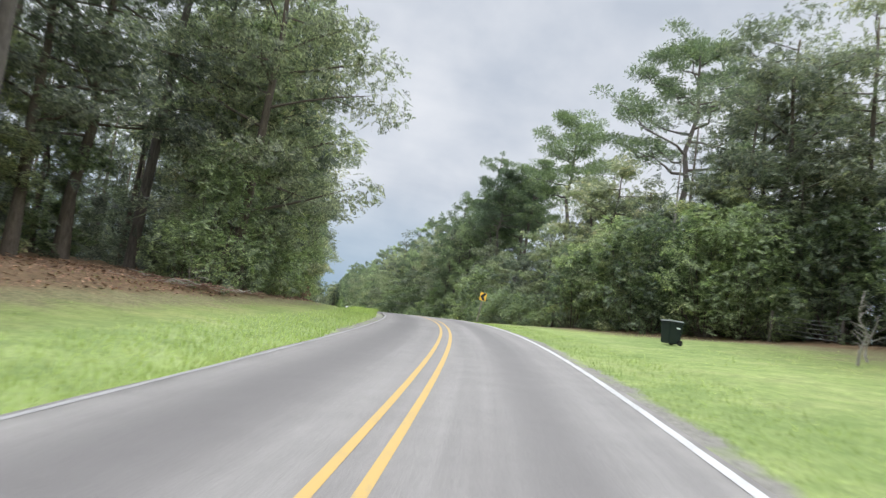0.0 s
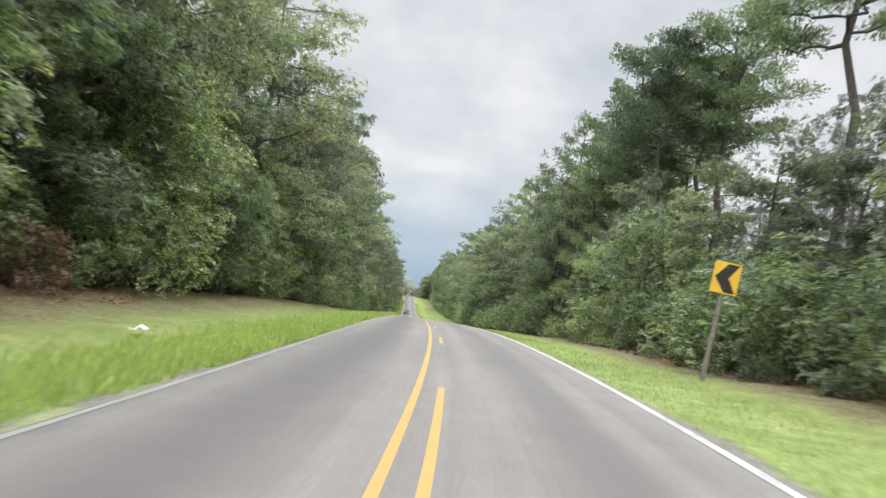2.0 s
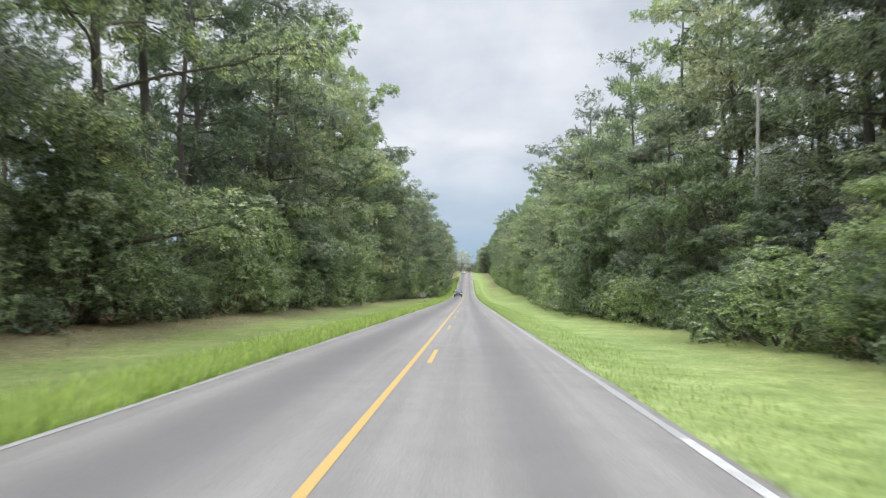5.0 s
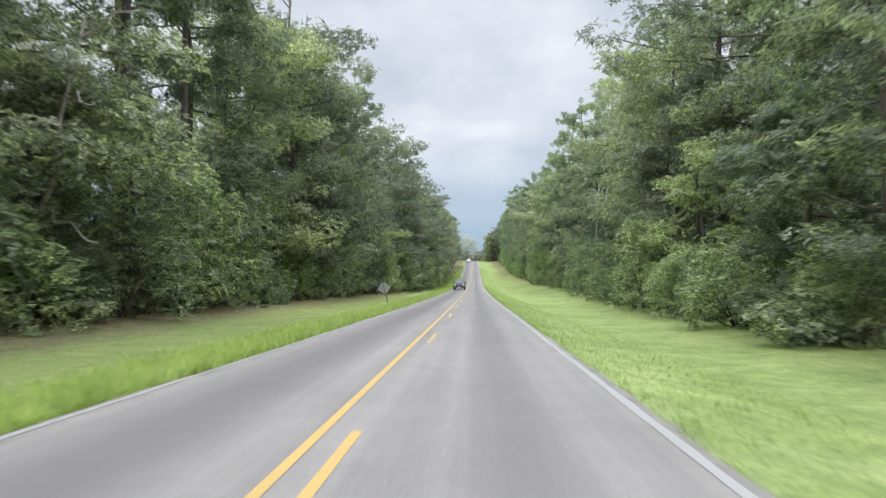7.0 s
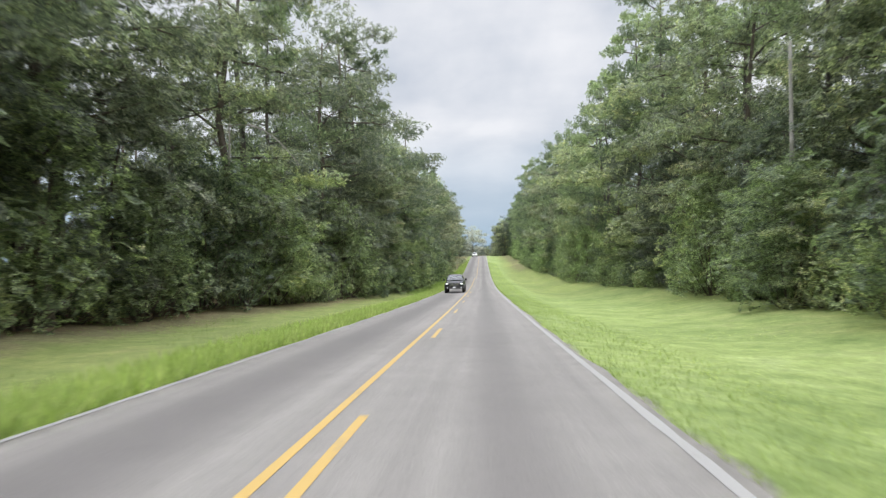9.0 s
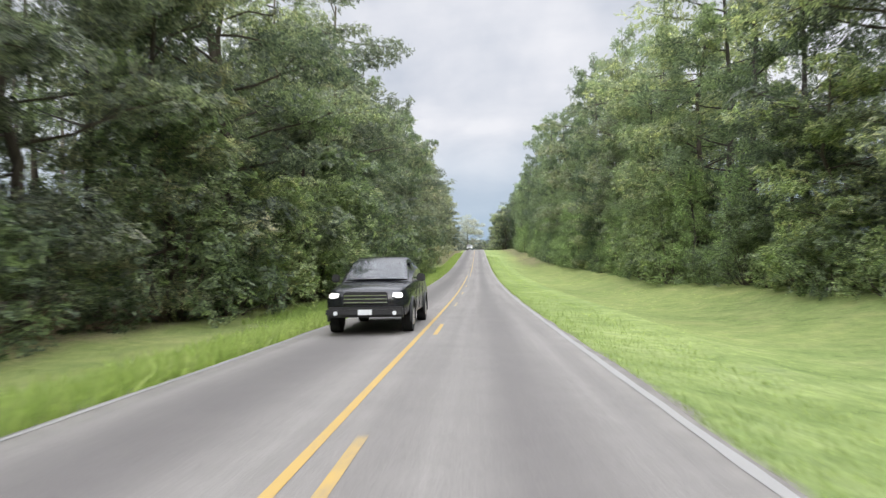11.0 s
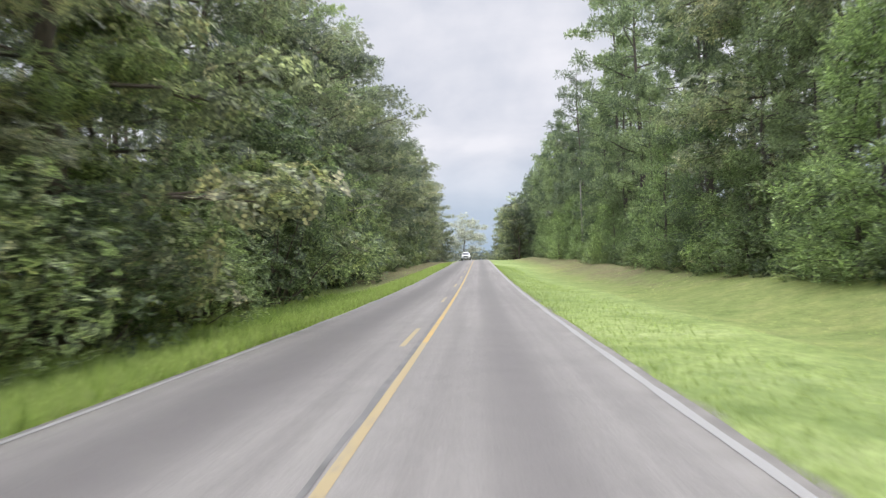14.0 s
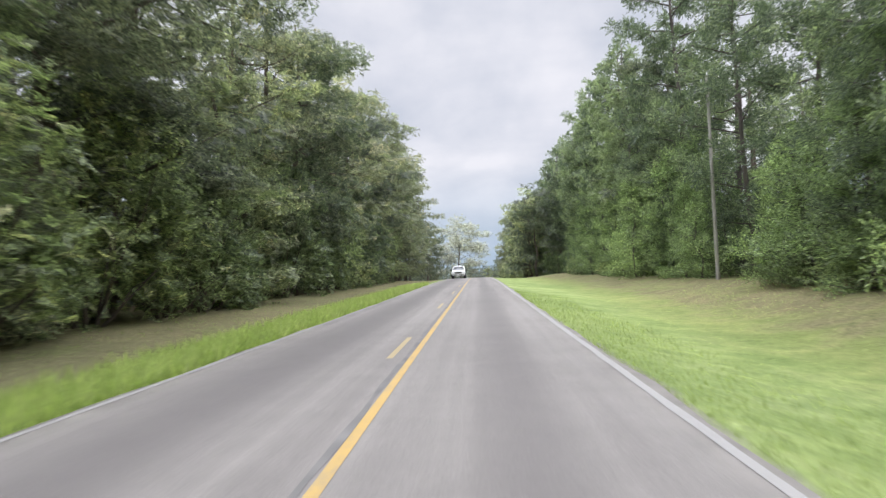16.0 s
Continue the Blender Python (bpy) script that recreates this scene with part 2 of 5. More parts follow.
def bark_material(name, a, c):
    m, n, l, b = material(name, 0.9, 0.15)
    f = noise_node(n, l, 5, 6, 0.7, (3, 3, 0.5))
    l.new(ramp_node(n, l, f, [(0.3, a), (0.7, c)]), b.inputs["Base Color"])
    bump(n, l, b, f, 0.8, 0.04)
    return m


ASPHALT = asphalt_material()
YELLOW = paint_material("worn_yellow_paint", (0.44, 0.298, 0.1), (0.27, 0.225, 0.15))
FADED_YELLOW = paint_material("faded_yellow_paint", (0.34, 0.27, 0.15), (0.22, 0.2, 0.165))
WHITE_LINE = paint_material("worn_white_paint", (0.29, 0.282, 0.272), (0.235, 0.228, 0.222))
FRESH_WHITE = paint_material("white_road_paint", (0.46, 0.45, 0.435), (0.3, 0.29, 0.28))
TAR = plain("crack_tar", (0.125, 0.12, 0.115), 0.6, 0.4, scale=3)
SEAL = plain("grey_joint_seal", (0.15, 0.145, 0.14), 0.75, 0.3, scale=2)
TURF = grass_ground_material()
GRASS_BLADE = leaf_material("grass_blades", [(0.0, (0.182, 0.237, 0.082)), (0.5, (0.273, 0.335, 0.126)), (1.0, (0.369, 0.403, 0.194))], 0.5, 0.7, vary=0.25)
LUSH_BLADE = leaf_material("lush_grass_blades", [(0.0, (0.153, 0.208, 0.064)), (0.5, (0.235, 0.297, 0.102)), (1.0, (0.328, 0.377, 0.162))], 0.5, 0.7, vary=0.25)
BROADLEAF = leaf_material("broadleaf_foliage", [(0.0, (0.099, 0.119, 0.098)), (0.4, (0.157, 0.183, 0.135)), (0.75, (0.218, 0.237, 0.164)), (1.0, (0.295, 0.297, 0.188))], 0.48, 0.5, 15.0, 0.56)
OAKLEAF = leaf_material("oak_foliage", [(0.0, (0.096, 0.109, 0.098)), (0.45, (0.148, 0.165, 0.134)), (0.8, (0.203, 0.213, 0.163)), (1.0, (0.272, 0.252, 0.188))], 0.48, 0.5, 15.0, 0.56)
NEEDLES = leaf_material("pine_needles", [(0.0, (0.105, 0.131, 0.103)), (0.5, (0.166, 0.206, 0.140)), (1.0, (0.246, 0.288, 0.181))], 0.42, 0.5, 17.0, 0.58)
YOUNG_NEEDLES = leaf_material("young_pine_needles", [(0.0, (0.13, 0.17, 0.1)), (0.5, (0.195, 0.255, 0.138)), (1.0, (0.28, 0.345, 0.18))], 0.42, 0.5, 17.0, 0.58)
LONG_NEEDLES = leaf_material("long_pine_needles", [(0.0, (0.07, 0.097, 0.068)), (0.5, (0.115, 0.152, 0.1)), (1.0, (0.18, 0.222, 0.132))], 0.34, 0.5, 16.0, 0.6)
SHRUBLEAF = leaf_material("shrub_foliage", [(0.0, (0.100, 0.127, 0.091)), (0.4, (0.162, 0.201, 0.122)), (0.8, (0.223, 0.261, 0.151)), (1.0, (0.313, 0.310, 0.184))], 0.48, 0.5, 18.0, 0.56)
PALELEAF = leaf_material("pale_foliage", [(0.0, (0.17, 0.182, 0.165)), (0.5, (0.29, 0.302, 0.285)), (1.0, (0.42, 0.428, 0.41))], 0.25, 0.4, 8.0, 0.5)
BARK = bark_material("grey_brown_bark", (0.06, 0.05, 0.04), (0.16, 0.135, 0.11))
PINEBARK = bark_material("pine_bark", (0.06, 0.053, 0.048), (0.16, 0.142, 0.127))
DEADWOOD = bark_material("bleached_dead_wood", (0.2, 0.185, 0.165), (0.42, 0.39, 0.35))
RUSTWOOD = bark_material("reddish_cut_wood", (0.13, 0.08, 0.06), (0.32, 0.21, 0.16))
RUSTLEAF = leaf_material("rusty_foliage", [(0.0, (0.13, 0.07, 0.055)), (0.5, (0.22, 0.115, 0.085)), (1.0, (0.3, 0.17, 0.12))], 0.4, 0.5, 16.0, 0.56)
POLEWOOD = bark_material("weathered_pole_wood", (0.21, 0.2, 0.18), (0.36, 0.345, 0.315))

# ---- the road's line: s runs along it, u across it to the right ----
BANK_FROM, BANK_TO, BANK = 51.49, 115.85, 0.0630
CURVE_S = [-20, 10, 30, 50, 70, 90, 115, 140]
CURVES = [0.00004, 0.00217, 0.00430, 0.00552, 0.00221, 0.00019, 0.00085, 0.00000]
SLOPE_S = [-120, 10, 50, 90, 130, 190, 240, 290, 340, 390, 440, 490, 530, 600, 680, 760, 1200]
SLOPES = [0.0200, 0.0328, -0.0008, -0.0375, -0.0547, -0.0524, -0.0479, -0.0367, -0.0045, 0.0227, 0.0257, 0.0139, -0.0200, -0.0300, -0.0200, 0.0000, 0.0000]
S = np.arange(-150, 1201, 1.0)
_k = np.where(S < -60, 0, np.interp(S, CURVE_S, CURVES))
HEAD = np.cumsum(_k[::-1])[::-1]
RX = -np.cumsum(np.sin(HEAD)[::-1])[::-1]
RY = -np.cumsum(np.cos(HEAD)[::-1])[::-1]
RY, RX = RY - RY[-1] + 1200, RX - RX[-1]
# beyond the crest the road swings to the right
_far = np.clip(S - 505, 0, 130)
RX, HEAD = RX + 0.0025 * _far ** 2, HEAD + np.arctan(0.005 * _far)
RZ = np.cumsum(np.interp(S, SLOPE_S, SLOPES))
RZ -= np.interp(0, S, RZ)
RB = BANK * np.clip(1 - (S - BANK_FROM) / (BANK_TO - BANK_FROM), 0, 1)

LEFT_EDGE = [(-60, 14), (20, 13), (45, 11.5), (70, 11), (105, 12.5), (120, 12), (160, 13.5), (185, 13.5), (205, 14.5), (228, 14),
             (240, 14.5), (262, 11.5), (287, 9.3), (303, 7.6), (355, 7.4), (382, 9.2), (408, 10.5), (430, 11), (490, 11.5), (700, 11)]
RIGHT_EDGE = [(-60, 14), (20, 17), (40, 19.5), (52, 11), (60, 8.9), (72, 9.2), (82, 9.9), (100, 12.2), (118, 13), (135, 10.8), (165, 11.0), (188, 11.0),
              (205, 11.4), (222, 12.6), (236, 14.2), (255, 16.5), (275, 18), (300, 17.5), (335, 15.5), (390, 14), (410, 13.5), (430, 15.5),
              (460, 14), (520, 12.5), (700, 12)]


def tree_edge(s, side):
    """How far from the road's middle the trees begin."""
    k = RIGHT_EDGE if side > 0 else LEFT_EDGE
    return np.interp(s, [a for a, _ in k], [c for _, c in k])


def gravel(s, side):
    """Width of the bare gravel beside the pavement."""
    if side > 0:
        return np.interp(s, [0, 10, 55, 72, 120, 132], [0.4, 0.42, 0.36, 0.1, 0.1, 0.0])
    return np.interp(s, [25, 32, 58, 68], [0.0, 0.5, 0.5, 0.0])


SHOULDER_S, SHOULDER_U = [272, 292, 372, 392], 6.9


def lift(s, u):
    """The ground's height over the road's middle line."""
    s, u = np.asarray(s, float), np.asarray(u, float)
    b = np.interp(s, S, RB)
    a = np.abs(u)
    right = np.clip(u, 0, 24)
    left = np.clip(u, -4, 0)
    tilt = b * (right + left) + b * np.clip((-u - 4) / 9, 0, 1) * 2.6
    edge = np.where(u > 0, tree_edge(s, 1), tree_edge(s, -1))
    # shoulder, shallow ditch, rise to the trees
    straight = np.clip(1 - b / 0.05, 0, 1)
    ditch_deep = np.where(u > 0, np.interp(s, [150, 230, 270, 420, 480], [0.28, 0.4, 0.8, 0.7, 0.3]), np.interp(s, [0, 60, 120, 280, 310], [0.05, 0.1, 0.3, 0.3, 0.2]))
    f = np.clip((a - 3.4) / np.maximum(edge - 3.4, 1.0), 0, 1)
    ditch = -ditch_deep * np.sin(np.clip(f / 0.95, 0, 1) * math.pi) * (0.3 + 0.7 * straight)
    # a broad shoulder that breaks off sharply into a deeper ditch
    shoulder = np.where(u > 0, np.interp(s, SHOULDER_S, [0, 1, 1, 0]), 0)
    g = np.clip((a - SHOULDER_U) / np.maximum(edge - SHOULDER_U, 1.0), 0, 1)
    broken = np.where(a < SHOULDER_U, -0.05 * np.clip(a - 3.4, 0, 9), -0.17 * (1 - g) - 0.75 * np.sin(np.clip(g, 0, 1) ** 0.75 * math.pi))
    ditch = ditch * (1 - shoulder) + broken * shoulder
    rise = np.where(u > 0, np.interp(s, [230, 270, 400, 470], [-0.1, 0.25, 0.2, 0.15]), np.interp(s, [10, 60, 120, 300], [0.5, 0.35, 0.1, -0.1]))
    back = rise * np.clip((f - 0.5) / 0.5, 0, 1) ** 1.5
    beyond = np.clip((a - edge) / 30, 0, 1) * np.where(u > 0, 0.6, 1.0)
    hump = np.clip((95 - s) / 40, 0, 1) * 0.042 * np.clip(u - 3.4, 0, 22)
    return tilt + ditch + back + beyond + hump


def spot(s, u, h=0.0):
    """The place at s along and u across, h over the road's crown level."""
    s, u = np.asarray(s, float), np.asarray(u, float)
    th = np.interp(s, S, HEAD)
    return np.stack([np.interp(s, S, RX) + u * np.cos(th), np.interp(s, S, RY) - u * np.sin(th), np.interp(s, S, RZ) + h + 0 * u], -1)


def ground_at(s, u):
    return Vector(spot(s, u, float(lift(s, u))))


def heading(s):
    return -float(np.interp(s, S, HEAD))


def strip(name, s0, s1, u0, u1, over, step=2.0, mat=None, cols=2, thick=0.0, wave=0.0):
    """A ribbon that lies on the road between two offsets."""
    n = max(2, int(math.ceil((s1 - s0) / step)) + 1)
    ss = np.linspace(s0, s1, n)
    us = np.linspace(u0, u1, cols)
    verts, faces, uvs = [], [], []
    rag = np.random.RandomState(int(abs(u0) * 100) + n)
    for s in ss:
        b = float(np.interp(s, S, RB))
        for j, u in enumerate(us):
            w = u + (rag.uniform(-wave, wave) if wave and j in (0, cols - 1) else 0)
            verts.append(tuple(spot(s, w, b * w + over - 0.012 * abs(w) * (1 - min(1, b / 0.03)))))
            uvs.append((w, s))
    for i in range(n - 1):
        for j in range(cols - 1):
            a = i * cols + j
            faces.append((a, a + 1, a + cols + 1, a + cols))
    if thick:
        base = len(verts)
        for i in range(n):
            for j in (0, cols - 1):
                x, y, z = verts[i * cols + j]
                verts.append((x, y, z - thick))
                uvs.append(uvs[i * cols + j])
        for i in range(n - 1):
            p, q = base + i * 2, base + i * 2 + 2
            faces.append((i * cols, i * cols + cols, q, p))
            faces.append((i * cols + cols - 1, p + 1, q + 1, i * cols + 2 * cols - 1))
    me = bpy.data.meshes.new(name)
    me.from_pydata(verts, [], faces)
    lay = me.uv_layers.new(name="UVMap")
    lay.data.foreach_set("uv", [c for lp in me.loops for c in uvs[lp.vertex_index]])
    me.materials.append(mat)
    for p in me.polygons:
        p.use_smooth = True
    return new(name, me)


# ---- ground: one sheet from verge to horizon ----
def build_ground():
    along = np.concatenate([[-1500, -600], np.arange(-140, 620, 2.0), [640, 680, 740, 820, 920, 1050, 1190]])
    out = [3.1, 3.3, 3.55, 3.8, 4.3, 4.7, 5, 5.3, 5.7, 6.2, 6.8, 7.0, 7.5, 8, 9, 10, 11.5, 13, 15, 17.5, 20, 24, 30, 40, 60, 100, 180]
    across = [-2500.0] + [-u for u in reversed(out)] + [-1.5, 1.5] + out + [2500.0]
    verts, uvs = [], []
    for s in along:
        sc = min(max(s, -140), 1190)
        e_l, e_r = float(tree_edge(sc, -1)), float(tree_edge(sc, 1))
        for u in across:
            uc = max(-180, min(180, u))
            x, y, z = spot(sc, uc, float(lift(sc, uc)))
            if abs(u) < 3.0:
                z = float(spot(sc, u)[2] + np.interp(sc, S, RB) * u) - 0.35
            elif abs(u) < 6:
                wob = noise.noise((x * 0.4, y * 0.4, 1.0)) * 0.05
                z += wob - 0.10
            else:
                z += noise.noise((x * 0.12, y * 0.12, 3.0)) * 0.22 * min(1, (abs(u) - 6) / 6) - 0.06
            x += u - uc
            y += s - sc
            if abs(u) > 200:
                z -= 6
            verts.append((x, y, z))
            edge = e_r if u > 0 else e_l
            dry = np.interp(sc, [-60, 60, 100, 270, 305, 700], [1.6, 1.75, 1.5, 1.35, 0.8, 1.0]) if u < 0 else np.interp(sc, [0, 60, 75, 98, 109, 140, 230, 335, 380, 420], [0.8, 1.5, 1.85, 1.75, 1.3, 1.0, 0.75, 0.85, 1.4, 1.5])
            shoulder = gravel(sc, 1 if u > 0 else -1)
            nearness = max(0.0, (abs(u) - 3.4) / max(edge - 3.4, 1)) * float(dry)
            if u < 0 and sc > 62:
                # a lush strip by the pavement, then thin dry grass
                lush = float(np.interp(sc, [62, 105, 180, 240, 288, 300, 372, 386, 420], [5.6, 5.2, 5.6, 5.4, 6.2, 7.3, 7.2, 5.0, 4.7]))
                nearness = 0.1 if -u < lush else max(float(np.interp(sc, [62, 90, 290, 310, 375, 395], [0.7, 0.74, 0.78, 0.5, 0.6, 1.12])), nearness)
            if u > 0 and sc < 66:
                nearness = max(nearness, float(np.interp(sc, [50, 66], [0.52, 0.1])))
            if u > 0 and sc > 378:
                nearness = min(nearness, 1.06)
            if abs(u) > 45:
                nearness = 0.7
            if u > 0:
                k = float(np.interp(sc, SHOULDER_S, [0, 1, 1, 0]))
                nearness = nearness * (1 - k) + k * (0.12 if u < SHOULDER_U else max(0.66, min(0.76, nearness)))
            uvs.append((max(0.0, abs(u) - 3.25 - float(shoulder)), min(1.6, nearness)))
    nc = len(across)
    faces = [(i * nc + j, i * nc + j + 1, (i + 1) * nc + j + 1, (i + 1) * nc + j) for i in range(len(along) - 1) for j in range(nc - 1)]
    me = bpy.data.meshes.new("ground")
    me.from_pydata(verts, [], faces)
    lay = me.uv_layers.new(name="UVMap")
    lay.data.foreach_set("uv", [c for lp in me.loops for c in uvs[lp.vertex_index]])
    me.materials.append(TURF)
    for p in me.polygons:
        p.use_smooth = True
    return tagged(new("ground", me), "mown green verges fading to dry litter under trees", "ground", kind="structure")


ground = build_ground()

road = strip("road", -140, 1150, -3.16, 3.2, 0.0, 2.0, ASPHALT, cols=13, thick=0.3, wave=0.06)
tagged(road, "worn light grey two-lane asphalt road with darker lane middles", "road", kind="structure")


def line(name, s0, s1, u, width, mat, label="", wave=0.0):
    ob = strip(name, s0, s1, u - width / 2, u + width / 2, 0.005, 0.7 if wave else 2.0, mat, wave=wave)
    ob.parent = road
    if label:
        tagged(ob, label)
    return ob


line("edge_line", -120, 700, -3.06, 0.08, WHITE_LINE, "worn white edge line", 0.012)
line("edge_line", -120, 128, 3.05, 0.12, FRESH_WHITE, "white edge line", 0.008)
line("edge_line", 128, 700, 3.04, 0.11, WHITE_LINE, "faded white edge line", 0.012)
line("centre_line", -120, 344.5, -0.18, 0.1, YELLOW, "solid yellow centre line")
line("centre_line", -120, 63.9, 0.155, 0.1, YELLOW, "solid yellow centre line")
line("centre_line", 341.0, 354.0, 0.18, 0.1, FADED_YELLOW, "faded yellow centre line")
line("centre_line", 354.0, 700, 0.18, 0.1, YELLOW, "solid yellow centre line")
for k in range(6, 28):
    line("dash", k * 12.19 + 0.1, k * 12.19 + 3.15, 0.155, 0.1, FADED_YELLOW if 6 < k < 11 or k > 23 else YELLOW)
for k in range(29, 56):
    line("dash", k * 12.19 + 0.1, k * 12.19 + 3.15, -0.18, 0.1, FADED_YELLOW)
# the sealed joint beside the centre line
line("joint", 72, 125, 0.0, 0.024, TAR, "dark ragged joint between the lanes", 0.012)
line("joint", 288, 345, -0.06, 0.022, TAR, "dark ragged joint between the lanes", 0.012)
line("joint", 345, 430, 0.075, 0.07, SEAL, "dull grey sealed joint", 0.02)


# ---- makers ----
def part(name, bm, mat, parent, label="", smooth=False):
    if smooth:
        for f in bm.faces:
            f.smooth = True
        for e in bm.edges:
            e.smooth = e.calc_face_angle(0.0) < radians(38)
    me = bpy.data.meshes.new(name)
    bm.to_mesh(me)
    bm.free()
    me.materials.append(mat)
    ob = new(name, me)
    ob.parent = parent
    if label:
        tagged(ob, label)
    return ob


def thing(name, label, category, group=""):
    return tagged(new(name), label, category, group)


def box(bm, x0, x1, y0, y1, z0, z1, top=(1, 1), bevel=0.0):
    """A box, its top scaled in x and y, edges rounded off."""
    made = bmesh.ops.create_cube(bm, size=1)["verts"]
    cx, cy = (x0 + x1) / 2, (y0 + y1) / 2
    for v in made:
        f = top if v.co.z > 0 else (1, 1)
        v.co = Vector((cx + v.co.x * (x1 - x0) * f[0], cy + v.co.y * (y1 - y0) * f[1], z0 if v.co.z < 0 else z1))
    if bevel:
        edges = list({e for v in made for e in v.link_edges})
        bmesh.ops.bevel(bm, geom=edges, offset=bevel, segments=2, affect="EDGES")
    return bm


def tube_into(verts, faces, path, radii, sides=6):
    """Adds a tapered tube along a path to vertex and face lists."""
    base = len(verts)
    n = len(path)
    for i, (p, r) in enumerate(zip(path, radii)):
        d = (path[min(i + 1, n - 1)] - path[max(i - 1, 0)]).normalized()
        ref = Vector((1, 0, 0)) if abs(d.x) < 0.8 else Vector((0, 1, 0))
        a = d.cross(ref).normalized()
        c = d.cross(a)
        for k in range(sides):
            w = 2 * math.pi * k / sides
            verts.append(tuple(p + (a * math.cos(w) + c * math.sin(w)) * r))
    for i in range(n - 1):
        for k in range(sides):
            a0, a1 = base + i * sides + k, base + i * sides + (k + 1) % sides
            faces.append((a0, a1, a1 + sides, a0 + sides))
    faces.append(tuple(base + (n - 1) * sides + k for k in range(sides)))


def mesh_of(name, verts, faces, mat, smooth=True):
    me = bpy.data.meshes.new(name)
    me.from_pydata(verts, [], faces)
    me.materials.append(mat)
    if smooth:
        me.polygons.foreach_set("use_smooth", [True] * len(me.polygons))
    return me


def tri_mesh(name, v, mat):
    """A mesh of loose triangles from an array of corners (count, 3, 3)."""
    k = len(v)
    me = bpy.data.meshes.new(name)
    me.vertices.add(3 * k)
    me.vertices.foreach_set("co", v.ravel())
    me.loops.add(3 * k)
    me.loops.foreach_set("vertex_index", np.arange(3 * k, dtype=np.int32))
    me.polygons.add(k)
    me.polygons.foreach_set("loop_start", np.arange(0, 3 * k, 3, dtype=np.int32))
    me.polygons.foreach_set("loop_total", np.full(k, 3, dtype=np.int32))
    me.update()
    me.materials.append(mat)
    return me


def leaf_corners(centres, normals, sizes, rng, aspect=0.6):
    """Pointed leaf blades, one triangle each, that face along the normals and droop a little."""
    c = np.asarray(centres)
    nn = np.asarray(normals) + 1e-6
    nn = nn / np.linalg.norm(nn, axis=1)[:, None]
    t = np.cross(nn, rng.normal(size=c.shape))
    t /= np.linalg.norm(t, axis=1)[:, None] + 1e-9
    w = np.cross(nn, t)
    sz = np.asarray(sizes)[:, None]
    tip = c + t * sz * 0.6 - np.array([0, 0, 0.12]) * sz
    skew = rng.uniform(-0.2, 0.2, (len(c), 1))
    return np.stack([c - t * sz * (0.4 + skew) + w * sz * aspect * 0.5, c - t * sz * (0.4 - skew) - w * sz * aspect * 0.5, tip], 1)


def leaves_mesh(name, centres, normals, sizes, mat, rng, aspect=0.6):
    return tri_mesh(name, leaf_corners(centres, normals, sizes, rng, aspect), mat)


def clump(rng, centre, rad, count, out_from, flat=0.42):
    """Leaf places and facing directions round a twig's end."""
    d = rng.normal(size=(count, 3))
    d /= np.linalg.norm(d, axis=1)[:, None]
    rr = rad * rng.uniform(0.35, 1.0, (count, 1)) ** 0.6
    p = centre + d * rr * np.array([1, 1, flat])
    nrm = d * 0.55 + np.array([0, 0, 0.8]) + rng.normal(size=(count, 3)) * 0.42
    return p, nrm


def crooked(rng, a, b, bend, n=5):
    pts = []
    for i in range(n):
        f = i / (n - 1)
        k = math.sin(f * math.pi) * bend
        pts.append(Vector(a) * (1 - f) + Vector(b) * f + Vector(rng.normal(size=3)) * k * 0.5)
    return pts


def tree_parts(name, label, category, trunk, crown):
    t = thing(name, label, category, "roadside trees")
    for nm, me in (("trunk", trunk), ("crown", crown)):
        o = new(nm, me)
        o.parent = t
    return t


